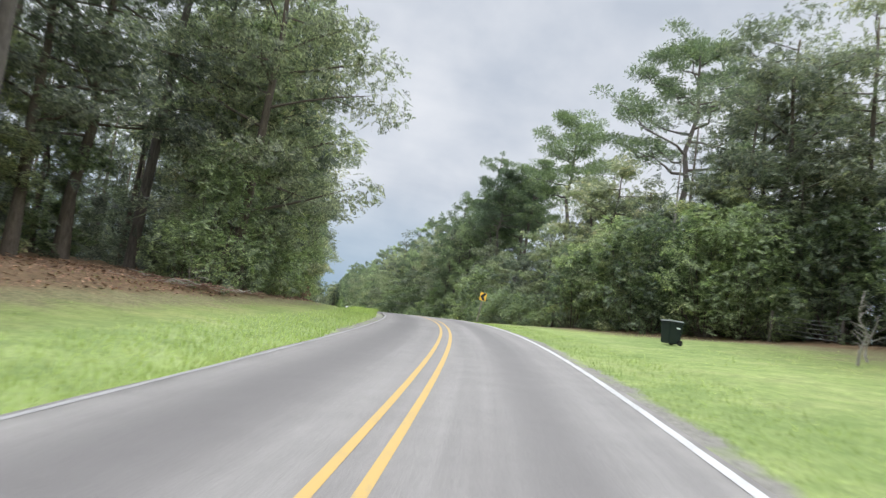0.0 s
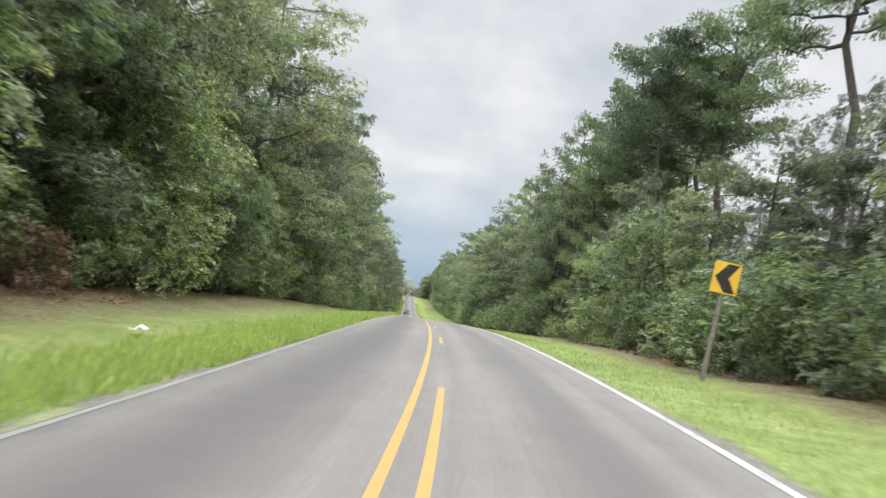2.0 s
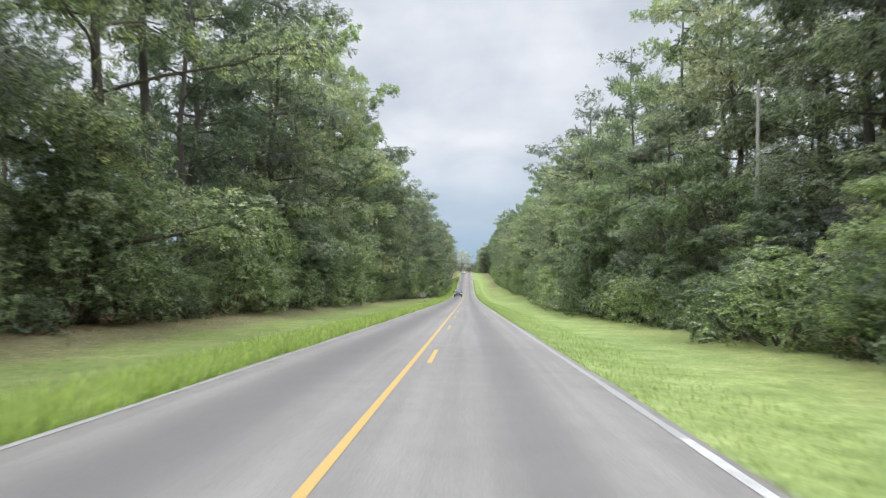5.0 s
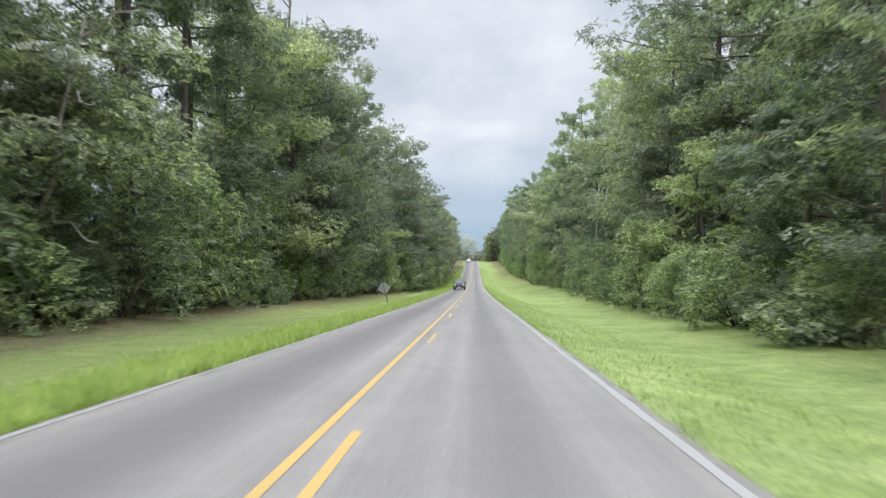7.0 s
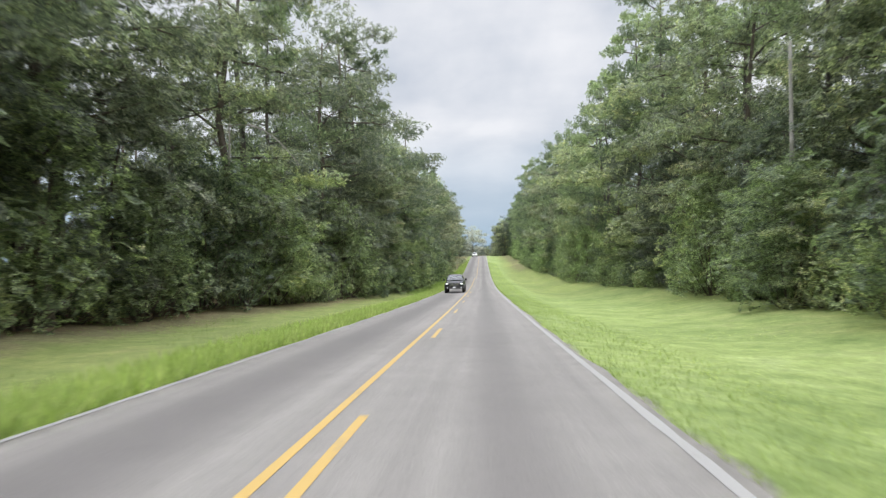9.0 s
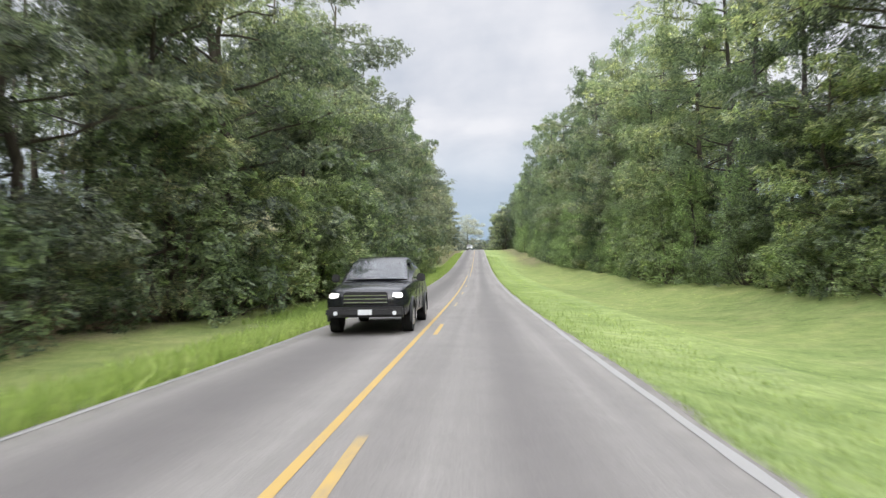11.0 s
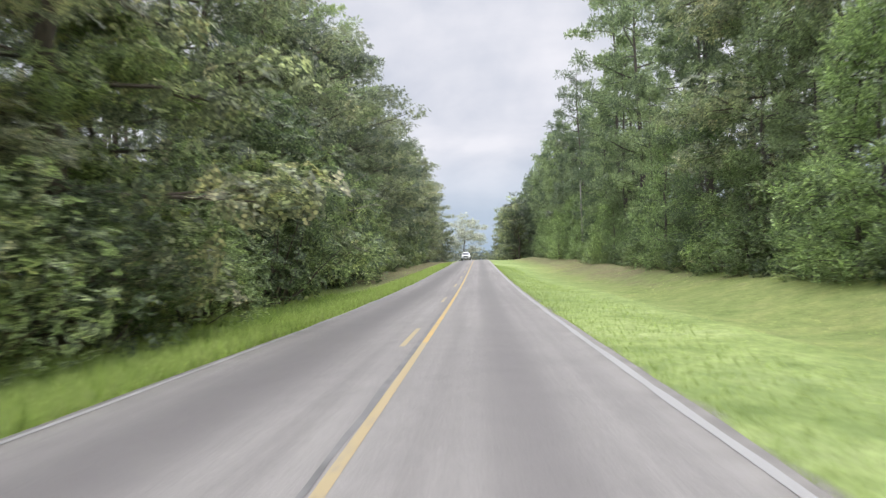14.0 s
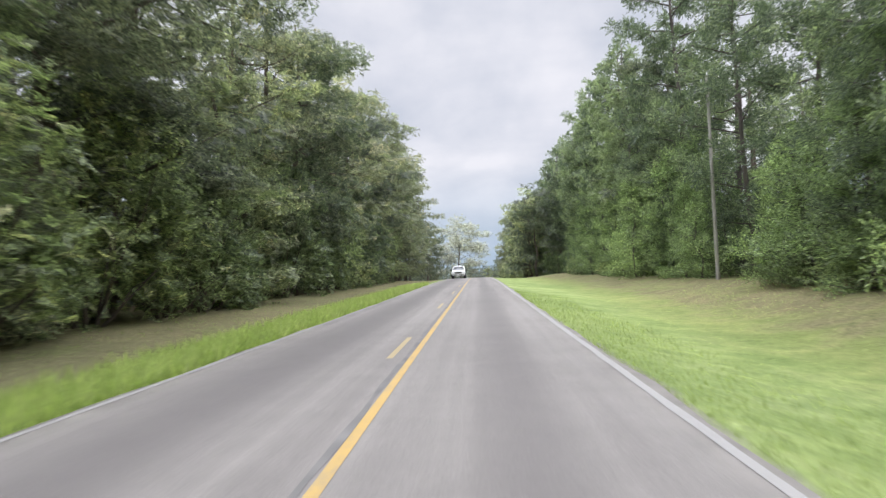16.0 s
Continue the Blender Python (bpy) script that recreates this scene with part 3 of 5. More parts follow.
def broadleaf(seed, height, radius, clear, count, leaf, mat, label, name="broadleaf_tree", bark=None):
    """A spreading tree: bent trunk, limbs all round, clumps of leaves on the twigs."""
    rng = np.random.RandomState(seed)
    verts, faces, cs, ns = [], [], [], []
    top = Vector((rng.uniform(-0.6, 0.6), rng.uniform(-0.6, 0.6), height * 0.86))
    spine = crooked(rng, (0, 0, -0.3), top, 0.5, 7)
    r0 = height * 0.011 + 0.04
    tube_into(verts, faces, spine, [r0 * (1.35 if i == 0 else 1 - 0.8 * i / 6) for i in range(7)], 6)
    limbs = int(10 + height * 0.75)
    ends = []
    for i in range(limbs):
        f = clear + (0.97 - clear) * (i + rng.uniform(0, 0.8)) / limbs
        z = height * 0.86 * f
        k = f * 6
        at = spine[int(k)].lerp(spine[min(6, int(k) + 1)], k - int(k))
        w = i * 2.4 + rng.uniform(-0.5, 0.5)
        rel = (f - clear) / (1 - clear)
        shape = (0.66 + 0.42 * math.sin(math.pi * min(1, 0.12 + rel * 0.78))) * (0.82 + 0.22 * math.sin(seed + i * 1.7))
        reach = radius * shape * rng.uniform(0.65, 1.1)
        end = at + Vector((math.cos(w) * reach, math.sin(w) * reach, reach * rng.uniform(-0.18, 0.42)))
        path = crooked(rng, at, end, 0.25, 4)
        tube_into(verts, faces, path, [r0 * 0.38 * (1 - f * 0.5), r0 * 0.28 * (1 - f * 0.5), r0 * 0.18, 0.012], 3)
        ends.append((end, 1.0))
        for j in range(2):
            g = rng.uniform(0.3, 0.85)
            st = path[0].lerp(path[3], g)
            e2 = st + Vector((math.cos(w + rng.uniform(-1.2, 1.2)), math.sin(w + rng.uniform(-1.2, 1.2)), rng.uniform(-0.35, 0.5))) * reach * rng.uniform(0.25, 0.5)
            tube_into(verts, faces, [st, e2], [r0 * 0.13, 0.008], 3)
            ends.append((e2, 0.75))
    ends.append((Vector((top.x, top.y, height * 0.93)), 1.0))
    per = max(4, int(count / len(ends)))
    for e, k in ends:
        rad = radius * rng.uniform(0.18, 0.36) * k + 0.15
        p, nr = clump(rng, np.array(e), rad, max(4, int(per * (rad / (radius * 0.24)) ** 1.6)), None)
        cs.append(p)
        ns.append(nr)
    c, nn = np.concatenate(cs), np.concatenate(ns)
    sizes = leaf * rng.uniform(0.6, 1.35, len(c))
    # larger sprays deep inside the crown keep it from being see-through
    k = count // 6
    pick = rng.randint(0, len(ends), k)
    deep = np.array([tuple(e) for e, _ in ends])[pick] * np.array([0.6, 0.6, 1.0]) + rng.normal(size=(k, 3)) * radius * 0.12
    c, nn = np.concatenate([c, deep]), np.concatenate([nn, rng.normal(size=(k, 3))])
    sizes = np.concatenate([sizes, leaf * rng.uniform(1.0, 1.6, k)])
    crown = leaves_mesh("crown", c, nn, sizes, mat, rng, 0.75)
    return tree_parts(name, label, "tree", mesh_of("trunk", verts, faces, bark or BARK), crown)


def pine(seed, height, clear, spread, count, label, name="pine_tree", needle=0.46, wide=0.26, mat=None):
    """A tall pine: straight bare trunk, whorled limbs that bend up, tufts of needles at their ends."""
    rng = np.random.RandomState(seed)
    verts, faces, cs, ns = [], [], [], []
    spine = crooked(rng, (0, 0, -0.3), (0, 0, height), 0.35, 8)
    r0 = height * 0.0085 + 0.03
    tube_into(verts, faces, spine, [r0 * (1 - 0.88 * i / 7) for i in range(8)], 8)
    tufts = []
    z, i = height * clear, 0
    while z < height * 0.97:
        f = z / height
        k = f * 7
        at = spine[int(k)].lerp(spine[min(7, int(k) + 1)], k - int(k))
        w = i * 2.4 + rng.uniform(-0.4, 0.4)
        rel = (f - clear) / (1 - clear)
        prof = 0.3 + 0.75 * math.sin(math.pi * min(1, 0.12 + rel * 0.85) ** 0.8) if height > 12 else math.sin(min(1.0, (1.02 - rel) * 1.3) * math.pi / 2)
        reach = spread * prof * rng.uniform(0.55, 1.1)
        end = at + Vector((math.cos(w) * reach, math.sin(w) * reach, reach * rng.uniform(0.05, 0.4)))
        path = crooked(rng, at, end, 0.2, 4)
        tube_into(verts, faces, path, [r0 * 0.3, r0 * 0.22, r0 * 0.14, 0.01], 3)
        m = max(2, int(2 + reach * 2.0))
        for j in range(m):
            g = rng.uniform(0.45, 1.0)
            tufts.append(np.array(path[0].lerp(path[3], g)) + rng.normal(size=3) * np.array([0.3, 0.3, 0.18]) * (0.4 + reach * 0.3))
        z += height * rng.uniform(0.010, 0.026) * (1.5 if height > 12 else 1.7)
        i += 1
    tufts.append(np.array(spine[7]))
    per = max(6, int(count / len(tufts)))
    for c0 in tufts:
        d = rng.normal(size=(per, 3)) + np.array([0, 0, 0.35])
        d /= np.linalg.norm(d, axis=1)[:, None]
        cs.append(c0 + d * needle * rng.uniform(0.3, 0.9, (per, 1)))
        ns.append(d)
    c, d = np.concatenate(cs), np.concatenate(ns)
    # blades that point out of their tuft
    side = np.cross(d, rng.normal(size=d.shape))
    side /= np.linalg.norm(side, axis=1)[:, None] + 1e-9
    ln = needle * rng.uniform(0.6, 1.2, (len(c), 1))
    v = np.stack([c - d * ln * 0.5, c + d * ln * 0.35 + side * ln * wide, c + d * ln * 0.5 - side * ln * wide], 1)
    crown = tri_mesh("crown", v, mat or NEEDLES)
    return tree_parts(name, label, "tree", mesh_of("trunk", verts, faces, PINEBARK), crown)


def umbrella_pine(seed, height, clear, spread, count, label, girth=0.3, needle=0.42):
    """An old pine: heavy bare trunk, thick limbs that fork upwards, flat puffs of needles on the twigs."""
    rng = np.random.RandomState(seed)
    verts, faces, hubs = [], [], []
    spine = crooked(rng, (0, 0, -0.3), (rng.uniform(-0.8, 0.8), rng.uniform(-0.5, 0.5), height * 0.95), 0.45, 9)
    tube_into(verts, faces, spine, [girth * (1.15 if i == 0 else 1 - 0.82 * (i / 8) ** 1.3) for i in range(9)], 9)
    limbs = 17
    for i in range(limbs):
        rel = (i + rng.uniform(0, 0.7)) / limbs
        f = clear + (0.98 - clear) * rel
        at = spine[int(f * 8)].lerp(spine[min(8, int(f * 8) + 1)], f * 8 - int(f * 8))
        w = i * 2.4 + rng.uniform(-0.5, 0.5)
        out = Vector((math.cos(w), math.sin(w), 0))
        reach = spread * (1.0 - 0.62 * rel ** 1.6) * rng.uniform(0.55, 1.08) * (0.8 if rel < 0.12 else 1)
        rise = reach * rng.uniform(0.18, 0.5) * (0.7 + 0.6 * rel)
        path = []
        for k in range(6):
            g = k / 5
            path.append(at + out * reach * g + Vector((0, 0, rise * g ** 1.5)) + Vector(rng.normal(size=3)) * 0.05 * reach * (1 if 0 < k < 5 else 0))
        thick = girth * 0.42 * (1 - 0.55 * rel)
        tube_into(verts, faces, path, [thick, thick * 0.8, thick * 0.62, thick * 0.45, thick * 0.28, 0.02], 5)
        hubs.append((path[5], 1.0))
        for j in range(5):
            g = 0.42 + 0.13 * j
            st = path[int(g * 5)].lerp(path[min(5, int(g * 5) + 1)], g * 5 - int(g * 5))
            turn = w + (1 if j % 2 else -1) * rng.uniform(0.5, 1.2)
            ln = reach * rng.uniform(0.18, 0.36)
            e = st + Vector((math.cos(turn) * ln, math.sin(turn) * ln, ln * rng.uniform(0.15, 0.75)))
            tube_into(verts, faces, [st, st.lerp(e, 0.5) + Vector(rng.normal(size=3)) * 0.1, e], [thick * 0.3, thick * 0.2, 0.012], 4)
            hubs.append((e, 0.85))
            hubs.append((st.lerp(e, 0.6) + Vector((rng.normal() * 0.5, rng.normal() * 0.5, 0.35)), 0.7))
    for k in range(7):
        hubs.append((spine[8] + Vector((rng.normal() * 0.9, rng.normal() * 0.9, rng.uniform(-0.5, 0.9))), 0.9))
    per = max(10, count // len(hubs))
    cs, ds = [], []
    for hub, k in hubs:
        d = rng.normal(size=(per, 3)) + np.array([0, 0, 0.45])
        d /= np.linalg.norm(d, axis=1)[:, None]
        cs.append(np.array(hub) + d * np.array([1.45, 1.45, 0.75]) * k * rng.uniform(0.1, 1.0, (per, 1)) ** 0.6)
        ds.append(d)
    c, d = np.concatenate(cs), np.concatenate(ds)
    side = np.cross(d, rng.normal(size=d.shape))
    side /= np.linalg.norm(side, axis=1)[:, None] + 1e-9
    ln = needle * rng.uniform(0.6, 1.2, (len(c), 1))
    v = np.stack([c - d * ln * 0.5, c + d * ln * 0.4 + side * ln * 0.2, c + d * ln * 0.5 - side * ln * 0.2], 1)
    return tree_parts("pine_tree", label, "tree", mesh_of("trunk", verts, faces, PINEBARK), tri_mesh("crown", v, LONG_NEEDLES))


def shrub(seed, height, radius, count, leaf, label, mat=None):
    """A bush that is leafy down to the ground, on several thin stems."""
    rng = np.random.RandomState(seed)
    verts, faces, cs, ns = [], [], [], []
    lobes = int(14 + height * 3)
    per = max(4, count // lobes)
    for i in range(lobes):
        f = (i + 0.5) / lobes
        z = height * (0.1 + 0.82 * f)
        w = i * 2.4 + rng.uniform(-0.5, 0.5)
        r = radius * math.sqrt(max(0.05, 1 - (f * 1.02 - 0.25) ** 2 * 1.5)) * rng.uniform(0.3, 0.95)
        e = Vector((math.cos(w) * r, math.sin(w) * r, z))
        if i % 2 == 0:
            tube_into(verts, faces, crooked(rng, (math.cos(w) * 0.15, math.sin(w) * 0.15, -0.15), e, 0.15, 4), [0.035, 0.026, 0.016, 0.006], 4)
        p, nr = clump(rng, np.array(e), radius * rng.uniform(0.3, 0.5), per, None, 0.8)
        p[:, 2] = np.maximum(p[:, 2], 0.05)
        cs.append(p)
        ns.append(nr)
    c, nn = np.concatenate(cs), np.concatenate(ns)
    fol = leaves_mesh("foliage", c, nn, leaf * rng.uniform(0.6, 1.4, len(c)), mat or SHRUBLEAF, rng)
    t = thing("shrub", label, "shrub", "roadside shrubs")
    for nm, me in (("stem", mesh_of("stem", verts, faces, BARK)), ("foliage", fol)):
        o = new(nm, me)
        o.parent = t
    return t


# ---- the woods ----
USED = set()


POLES = [(155, 15.6), (247.5, 16.15), (340, 16.8), (432, 15.6)]


def room(s, u):
    """Tall trees keep back from the poles and their line."""
    for (ps, pu), back, past in zip(POLES, (3.8, 6.2), (2, 7)):
        if u > 0 and ps - 18 < s < ps + past:
            return max(u, pu + back)
    return u


def plant(proto, s, u, turn, size, tilt=0.0, sink=0.0):
    """Sets a plant on the ground; the first of its kind is the pattern itself."""
    if s > 450 or s < 6:
        proto = FAR[0] if proto in BIG else FAR[1] if proto in MID else FAR_PINE if proto in PINES else proto
    if proto in PINES and u > 0 and s > 135:
        size = min(size, (25.5 if s < 215 else 29.5 if s < 300 else 28.0) / PINE_TALL[PINES.index(proto)])
    if proto in PINES and u < 0 and (172 < s < 186 or 440 < s < 450):
        size = min(size, (23.0 if s < 300 else 18.5) / PINE_TALL[PINES.index(proto)])
    if proto in BIG or proto in PINES:
        u = room(s, u)
    p = ground_at(s, u)
    m = Matrix.Translation(p - Vector((0, 0, 0.12 + sink))) @ Matrix.Rotation(turn, 4, "Z") @ Matrix.Rotation(tilt, 4, "X") @ Matrix.Diagonal((size, size, size, 1))
    if proto.name not in USED:
        USED.add(proto.name)
        proto.matrix_basis = m
        return proto
    return copy_thing(proto, m)


PINE_TALL = (24.0, 26.5, 21.5, 18.0)
BIG = [
    broadleaf(11, 22.5, 5.4, 0.12, 4500, 0.47, OAKLEAF, "large dark green oak with limbs reaching over the verge"),
    broadleaf(12, 20.0, 5.0, 0.09, 4500, 0.47, BROADLEAF, "large leafy broadleaf tree, green almost to the ground"),
    broadleaf(13, 25.0, 5.4, 0.2, 4500, 0.48, OAKLEAF, "tall dull green oak rising over the woods"),
]
SHADE = [broadleaf(14, 23.0, 6.0, 0.3, 4500, 0.48, OAKLEAF, "tall oak with a bare lower trunk and dark shade below")]
MID = [
    broadleaf(15, 12.5, 3.6, 0.06, 3300, 0.41, BROADLEAF, "leafy green broadleaf tree at the edge of the woods"),
    broadleaf(16, 9.5, 3.2, 0.05, 3000, 0.39, SHRUBLEAF, "young yellowish green broadleaf tree in the undergrowth"),
    broadleaf(17, 14.5, 3.8, 0.08, 3400, 0.41, OAKLEAF, "dull green oak of middle height at the woods' edge"),
]
PINES = [
    pine(21, 24.0, 0.42, 4.4, 6800, "tall pine with a bare trunk and tufted open crown"),
    pine(22, 26.5, 0.5, 4.2, 6600, "tall straight pine with a high open crown"),
    pine(23, 21.5, 0.2, 4.0, 9000, "pine with dense needle tufts from the top to low down", needle=0.53, wide=0.13),
    pine(24, 18.0, 0.08, 3.6, 9000, "soft green pine clothed in needles almost to the ground", needle=0.54, wide=0.105),
]
CROWNED = [
    umbrella_pine(25, 30.0, 0.5, 9.5, 27000, "great old pine with long bent limbs and a wide airy crown", 0.42),
    umbrella_pine(26, 28.0, 0.62, 6.0, 17000, "tall pine with a bare trunk and a rounded umbrella crown", 0.34),
]
# seen from afar only
FAR = [
    broadleaf(18, 21.0, 5.2, 0.1, 2000, 0.74, OAKLEAF, "large dull green oak on the far rise"),
    broadleaf(19, 13.0, 4.0, 0.05, 1500, 0.62, BROADLEAF, "leafy green broadleaf tree on the far rise"),
]
FAR_PINE = pine(27, 23.0, 0.25, 4.2, 3400, "tall dense pine on the far rise", needle=0.7)
YOUNG_PINES = [
    pine(41, 8.0, 0.05, 2.3, 4200, "young bright green pine with branches to the ground", "young_pine", 0.47, 0.1, YOUNG_NEEDLES),
    pine(42, 4.6, 0.04, 1.7, 2300, "small young pine growing at the grass edge", "young_pine", 0.42, 0.1, YOUNG_NEEDLES),
]
SHRUBS = [
    shrub(51, 3.8, 2.3, 1300, 0.4, "tall leafy green shrub at the edge of the grass"),
    shrub(52, 2.6, 2.1, 1100, 0.37, "low rounded green shrub at the edge of the grass"),
    shrub(53, 6.0, 2.3, 1600, 0.41, "high tangled shrub hung with vines"),
    shrub(54, 1.5, 1.5, 620, 0.32, "low weedy bush in the uncut grass"),
]
rng = np.random.RandomState(5)
TURN = 6.283


def pick(kinds, odds=None):
    return kinds[rng.choice(len(kinds), p=odds)]


def gate_gap(s):
    return 35 < s < 50


def along(s0, s1, lo, hi):
    """Uneven steps along the road."""
    s = s0 + rng.uniform(0, hi)
    while s < s1:
        yield s
        s += rng.uniform(lo, hi)


def tallness(s, side):
    """How tall the woods stand along the road, beside the patterns' own height."""
    if side < 0:
        return float(np.interp(s, [40, 75, 110, 130, 170, 200, 230, 257, 320, 363, 410, 480, 560], [1.1, 1.08, 1.0, 1.03, 1.18, 1.32, 1.26, 1.18, 1.06, 1.0, 1.08, 1.05, 0.9]))
    return float(np.interp(s, [50, 87, 110, 137, 165, 190, 243, 300, 335, 390, 440, 475, 560], [1.05, 1.08, 0.97, 0.95, 1.04, 1.1, 1.18, 1.24, 1.24, 1.14, 1.1, 1.04, 0.88]))


def left_woods():
    def edge(s):
        return float(tree_edge(s, -1))
    for s in along(-15, 52, 4.5, 7.5):
        plant(SHADE[0] if rng.rand() < 0.75 else PINES[1], s, -(edge(s) + rng.uniform(1.5, 6)), rng.uniform(0, TURN), rng.uniform(0.9, 1.15), rng.uniform(-0.05, 0.05))
    for s in along(50, 526, 4.4, 6.2):
        kind, t = rng.rand(), tallness(s, -1) * rng.uniform(0.88, 1.1)
        if kind < 0.66:
            plant(pick(BIG), s, -(edge(s) + rng.uniform(1.0, 3.0) + (3.5 if 240 < s < 255 or 385 < s < 400 else 2.4 if 60 < s < 96 else 2.2 if 295 < s < 375 else 0)), rng.uniform(0, TURN), t, rng.uniform(-0.05, 0.05))
        elif kind < 0.9:
            plant(pick(PINES), s, -(edge(s) + rng.uniform(1.5, 5)), rng.uniform(0, TURN), t, rng.uniform(-0.03, 0.03))
        else:
            plant(pick(MID), s, -(edge(s) + rng.uniform(1.0, 2.5)), rng.uniform(0, TURN), rng.uniform(1.0, 1.35))
    for s in along(48, 480, 6.0, 9.0):
        if 246 < s < 255 or 391 < s < 400:
            continue
        plant(pick(MID), s, -(edge(s) + rng.uniform(0.8, 2.4)), rng.uniform(0, TURN), rng.uniform(0.65, 1.0), rng.uniform(-0.08, 0.08))
    for s in along(-10, 45, 5.0, 9.0):
        plant(pick(MID[:2]), s, -(edge(s) + rng.uniform(6, 12)), rng.uniform(0, TURN), rng.uniform(0.5, 0.8))
    for s in along(36, 480, 2.6, 4.0):
        plant(pick(SHRUBS, [0.3, 0.16, 0.44, 0.1]), s, -(edge(s) + rng.uniform(-0.3, 1.1)), rng.uniform(0, TURN), rng.uniform(0.75, 1.3))


PINE_ODDS = [0.15, 0.1, 0.3, 0.45]


def right_woods():
    def edge(s):
        return float(tree_edge(s, 1))
    for s in along(-15, 540, 4.0, 5.8):
        if gate_gap(s) or 424 < s < 434:
            continue
        piny = np.interp(s, [0, 300, 335, 375, 390], [0.05, 0.12, 0.75, 0.75, 1.0])
        if s > 320 and rng.rand() < 0.6:
            plant(PINES[3], s, edge(s) + rng.uniform(1.5, 3.2), rng.uniform(0, TURN), rng.uniform(0.55, 0.95))
        elif rng.rand() < piny:
            plant(pick(YOUNG_PINES), s, edge(s) + rng.uniform(0.3, 3.0), rng.uniform(0, TURN), rng.uniform(0.8, 1.3))
        else:
            plant(pick(MID), s, edge(s) + rng.uniform(1.2, 3.4), rng.uniform(0, TURN), rng.uniform(0.7, 1.1) * (0.72 if 50 < s < 100 else 0.42 if 228 < s < 250 else 0.58 if 212 < s < 247 or 112 < s < 155 else 1), rng.uniform(-0.05, 0.05))
    for s in along(-15, 560, 4.4, 6.4):
        if gate_gap(s) or 50 < s < 112:
            continue
        piny = np.interp(s, [0, 120, 160, 230, 330, 380], [0.7, 0.7, 0.35, 0.4, 0.65, 0.85])
        u, t = edge(s) + rng.uniform(2.5, 5.5) + float(np.interp(s, [132, 150, 190, 215, 240, 310, 330, 395, 420], [0, 5, 5, 2.8, 0, 0, 1.0, 1.0, 0.2])), tallness(s, 1) * rng.uniform(0.88, 1.1)
        plant(pick(PINES, PINE_ODDS if s > 300 else None) if rng.rand() < piny else pick(BIG), s, u, rng.uniform(0, TURN), t, rng.uniform(-0.04, 0.04))
    for s in along(113, 140, 6.0, 9.0):
        plant(pick(PINES[:2]), s, edge(s) + rng.uniform(7, 12), rng.uniform(0, TURN), rng.uniform(0.8, 0.95))
    for s in along(0, 480, 2.8, 4.2):
        if s > 330 and not 424 < s < 434:
            plant(pick(SHRUBS, [0.2, 0.4, 0.0, 0.4]), s, edge(s) + rng.uniform(0.2, 1.4), rng.uniform(0, TURN), rng.uniform(0.55, 0.9))
        elif not gate_gap(s) and s < 330:
            plant(pick(SHRUBS, [0.4, 0.4, 0.0, 0.2] if 108 < s < 156 else [0.36, 0.28, 0.24, 0.12]), s, edge(s) + rng.uniform(-0.3, 1.2), rng.uniform(0, TURN), rng.uniform(0.7, 1.2))


def pine_fringe():
    """Young pines at the grass edge, where the woods turn to pine."""
    for s in along(326, 474, 4.0, 7.0):
        if not 424 < s < 434:
            plant(pick(YOUNG_PINES, [0.7, 0.3]), s, float(tree_edge(s, 1)) + rng.uniform(0.2, 1.6), rng.uniform(0, TURN), rng.uniform(0.75, 1.25))


left_woods()
right_woods()
pine_fringe()
# trees that stand out: pines over the bend, oaks that reach over the verge
for proto, s, u, turn, size in ((CROWNED[0], 67.4, 24.0, 0.4, 1.0), (CROWNED[1], 87.5, 20.2, 1.9, 1.02), (CROWNED[1], 100.0, 19.4, 4.0, 0.9), (CROWNED[1], 107.5, 21.0, 2.2, 0.88), (CROWNED[1], 102.0, 15.6, 3.3, 0.84), (CROWNED[1], 111.5, 16.8, 5.6, 0.82), (CROWNED[1], 119.2, 24.5, 0.9, 0.9),
                                (CROWNED[1], 122.0, 20.5, 2.9, 0.82), (CROWNED[1], 151.0, 19.0, 5.1, 0.84), (BIG[0], 76.5, 20.5, 1.2, 0.82), (BIG[0], 131.0, 16.8, 0.6, 0.87), (MID[1], 246.0, 15.2, 1.1, 0.58), (MID[0], 243.0, 15.0, 2.3, 0.46), (SHRUBS[2], 244.6, 14.6, 0.5, 0.9),
                                (MID[2], 101.0, 15.5, 0.2, 0.85), (MID[0], 108.0, 16.5, 2.7, 0.9), (MID[2], 72.0, 17.0, 1.0, 1.0), (MID[2], 64.0, 16.0, 3.0, 1.0),
                                (BIG[0], 45.5, -11.3, 0.8, 1.06), (BIG[1], 54.5, -15.0, 3.1, 1.05), (BIG[0], 62.5, -14.4, 2.0, 0.96), (PINES[0], 203.0, -15.0, 2.0, 1.12), (MID[2], 357.0, -8.9, 1.0, 1.42), (YOUNG_PINES[0], 424.0, 16.8, 0.3, 0.9), (YOUNG_PINES[0], 437.5, 15.5, 1.2, 0.8),
                                (YOUNG_PINES[0], 441.5, 15.8, 4.2, 1.1), (YOUNG_PINES[1], 446.0, 14.2, 3.3, 1.2), (YOUNG_PINES[0], 414.0, 15.5, 5.3, 1.15), (YOUNG_PINES[0], 427.5, 17.6, 2.4, 0.85), (YOUNG_PINES[0], 450.5, 14.8, 0.7, 1.0), (YOUNG_PINES[0], 455.0, 14.6, 2.1, 0.8), (YOUNG_PINES[1], 420.5, 15.6, 1.8, 1.1), (YOUNG_PINES[1], 434.0, 15.3, 4.8, 0.9)):
    plant(proto, s, u, turn, size)
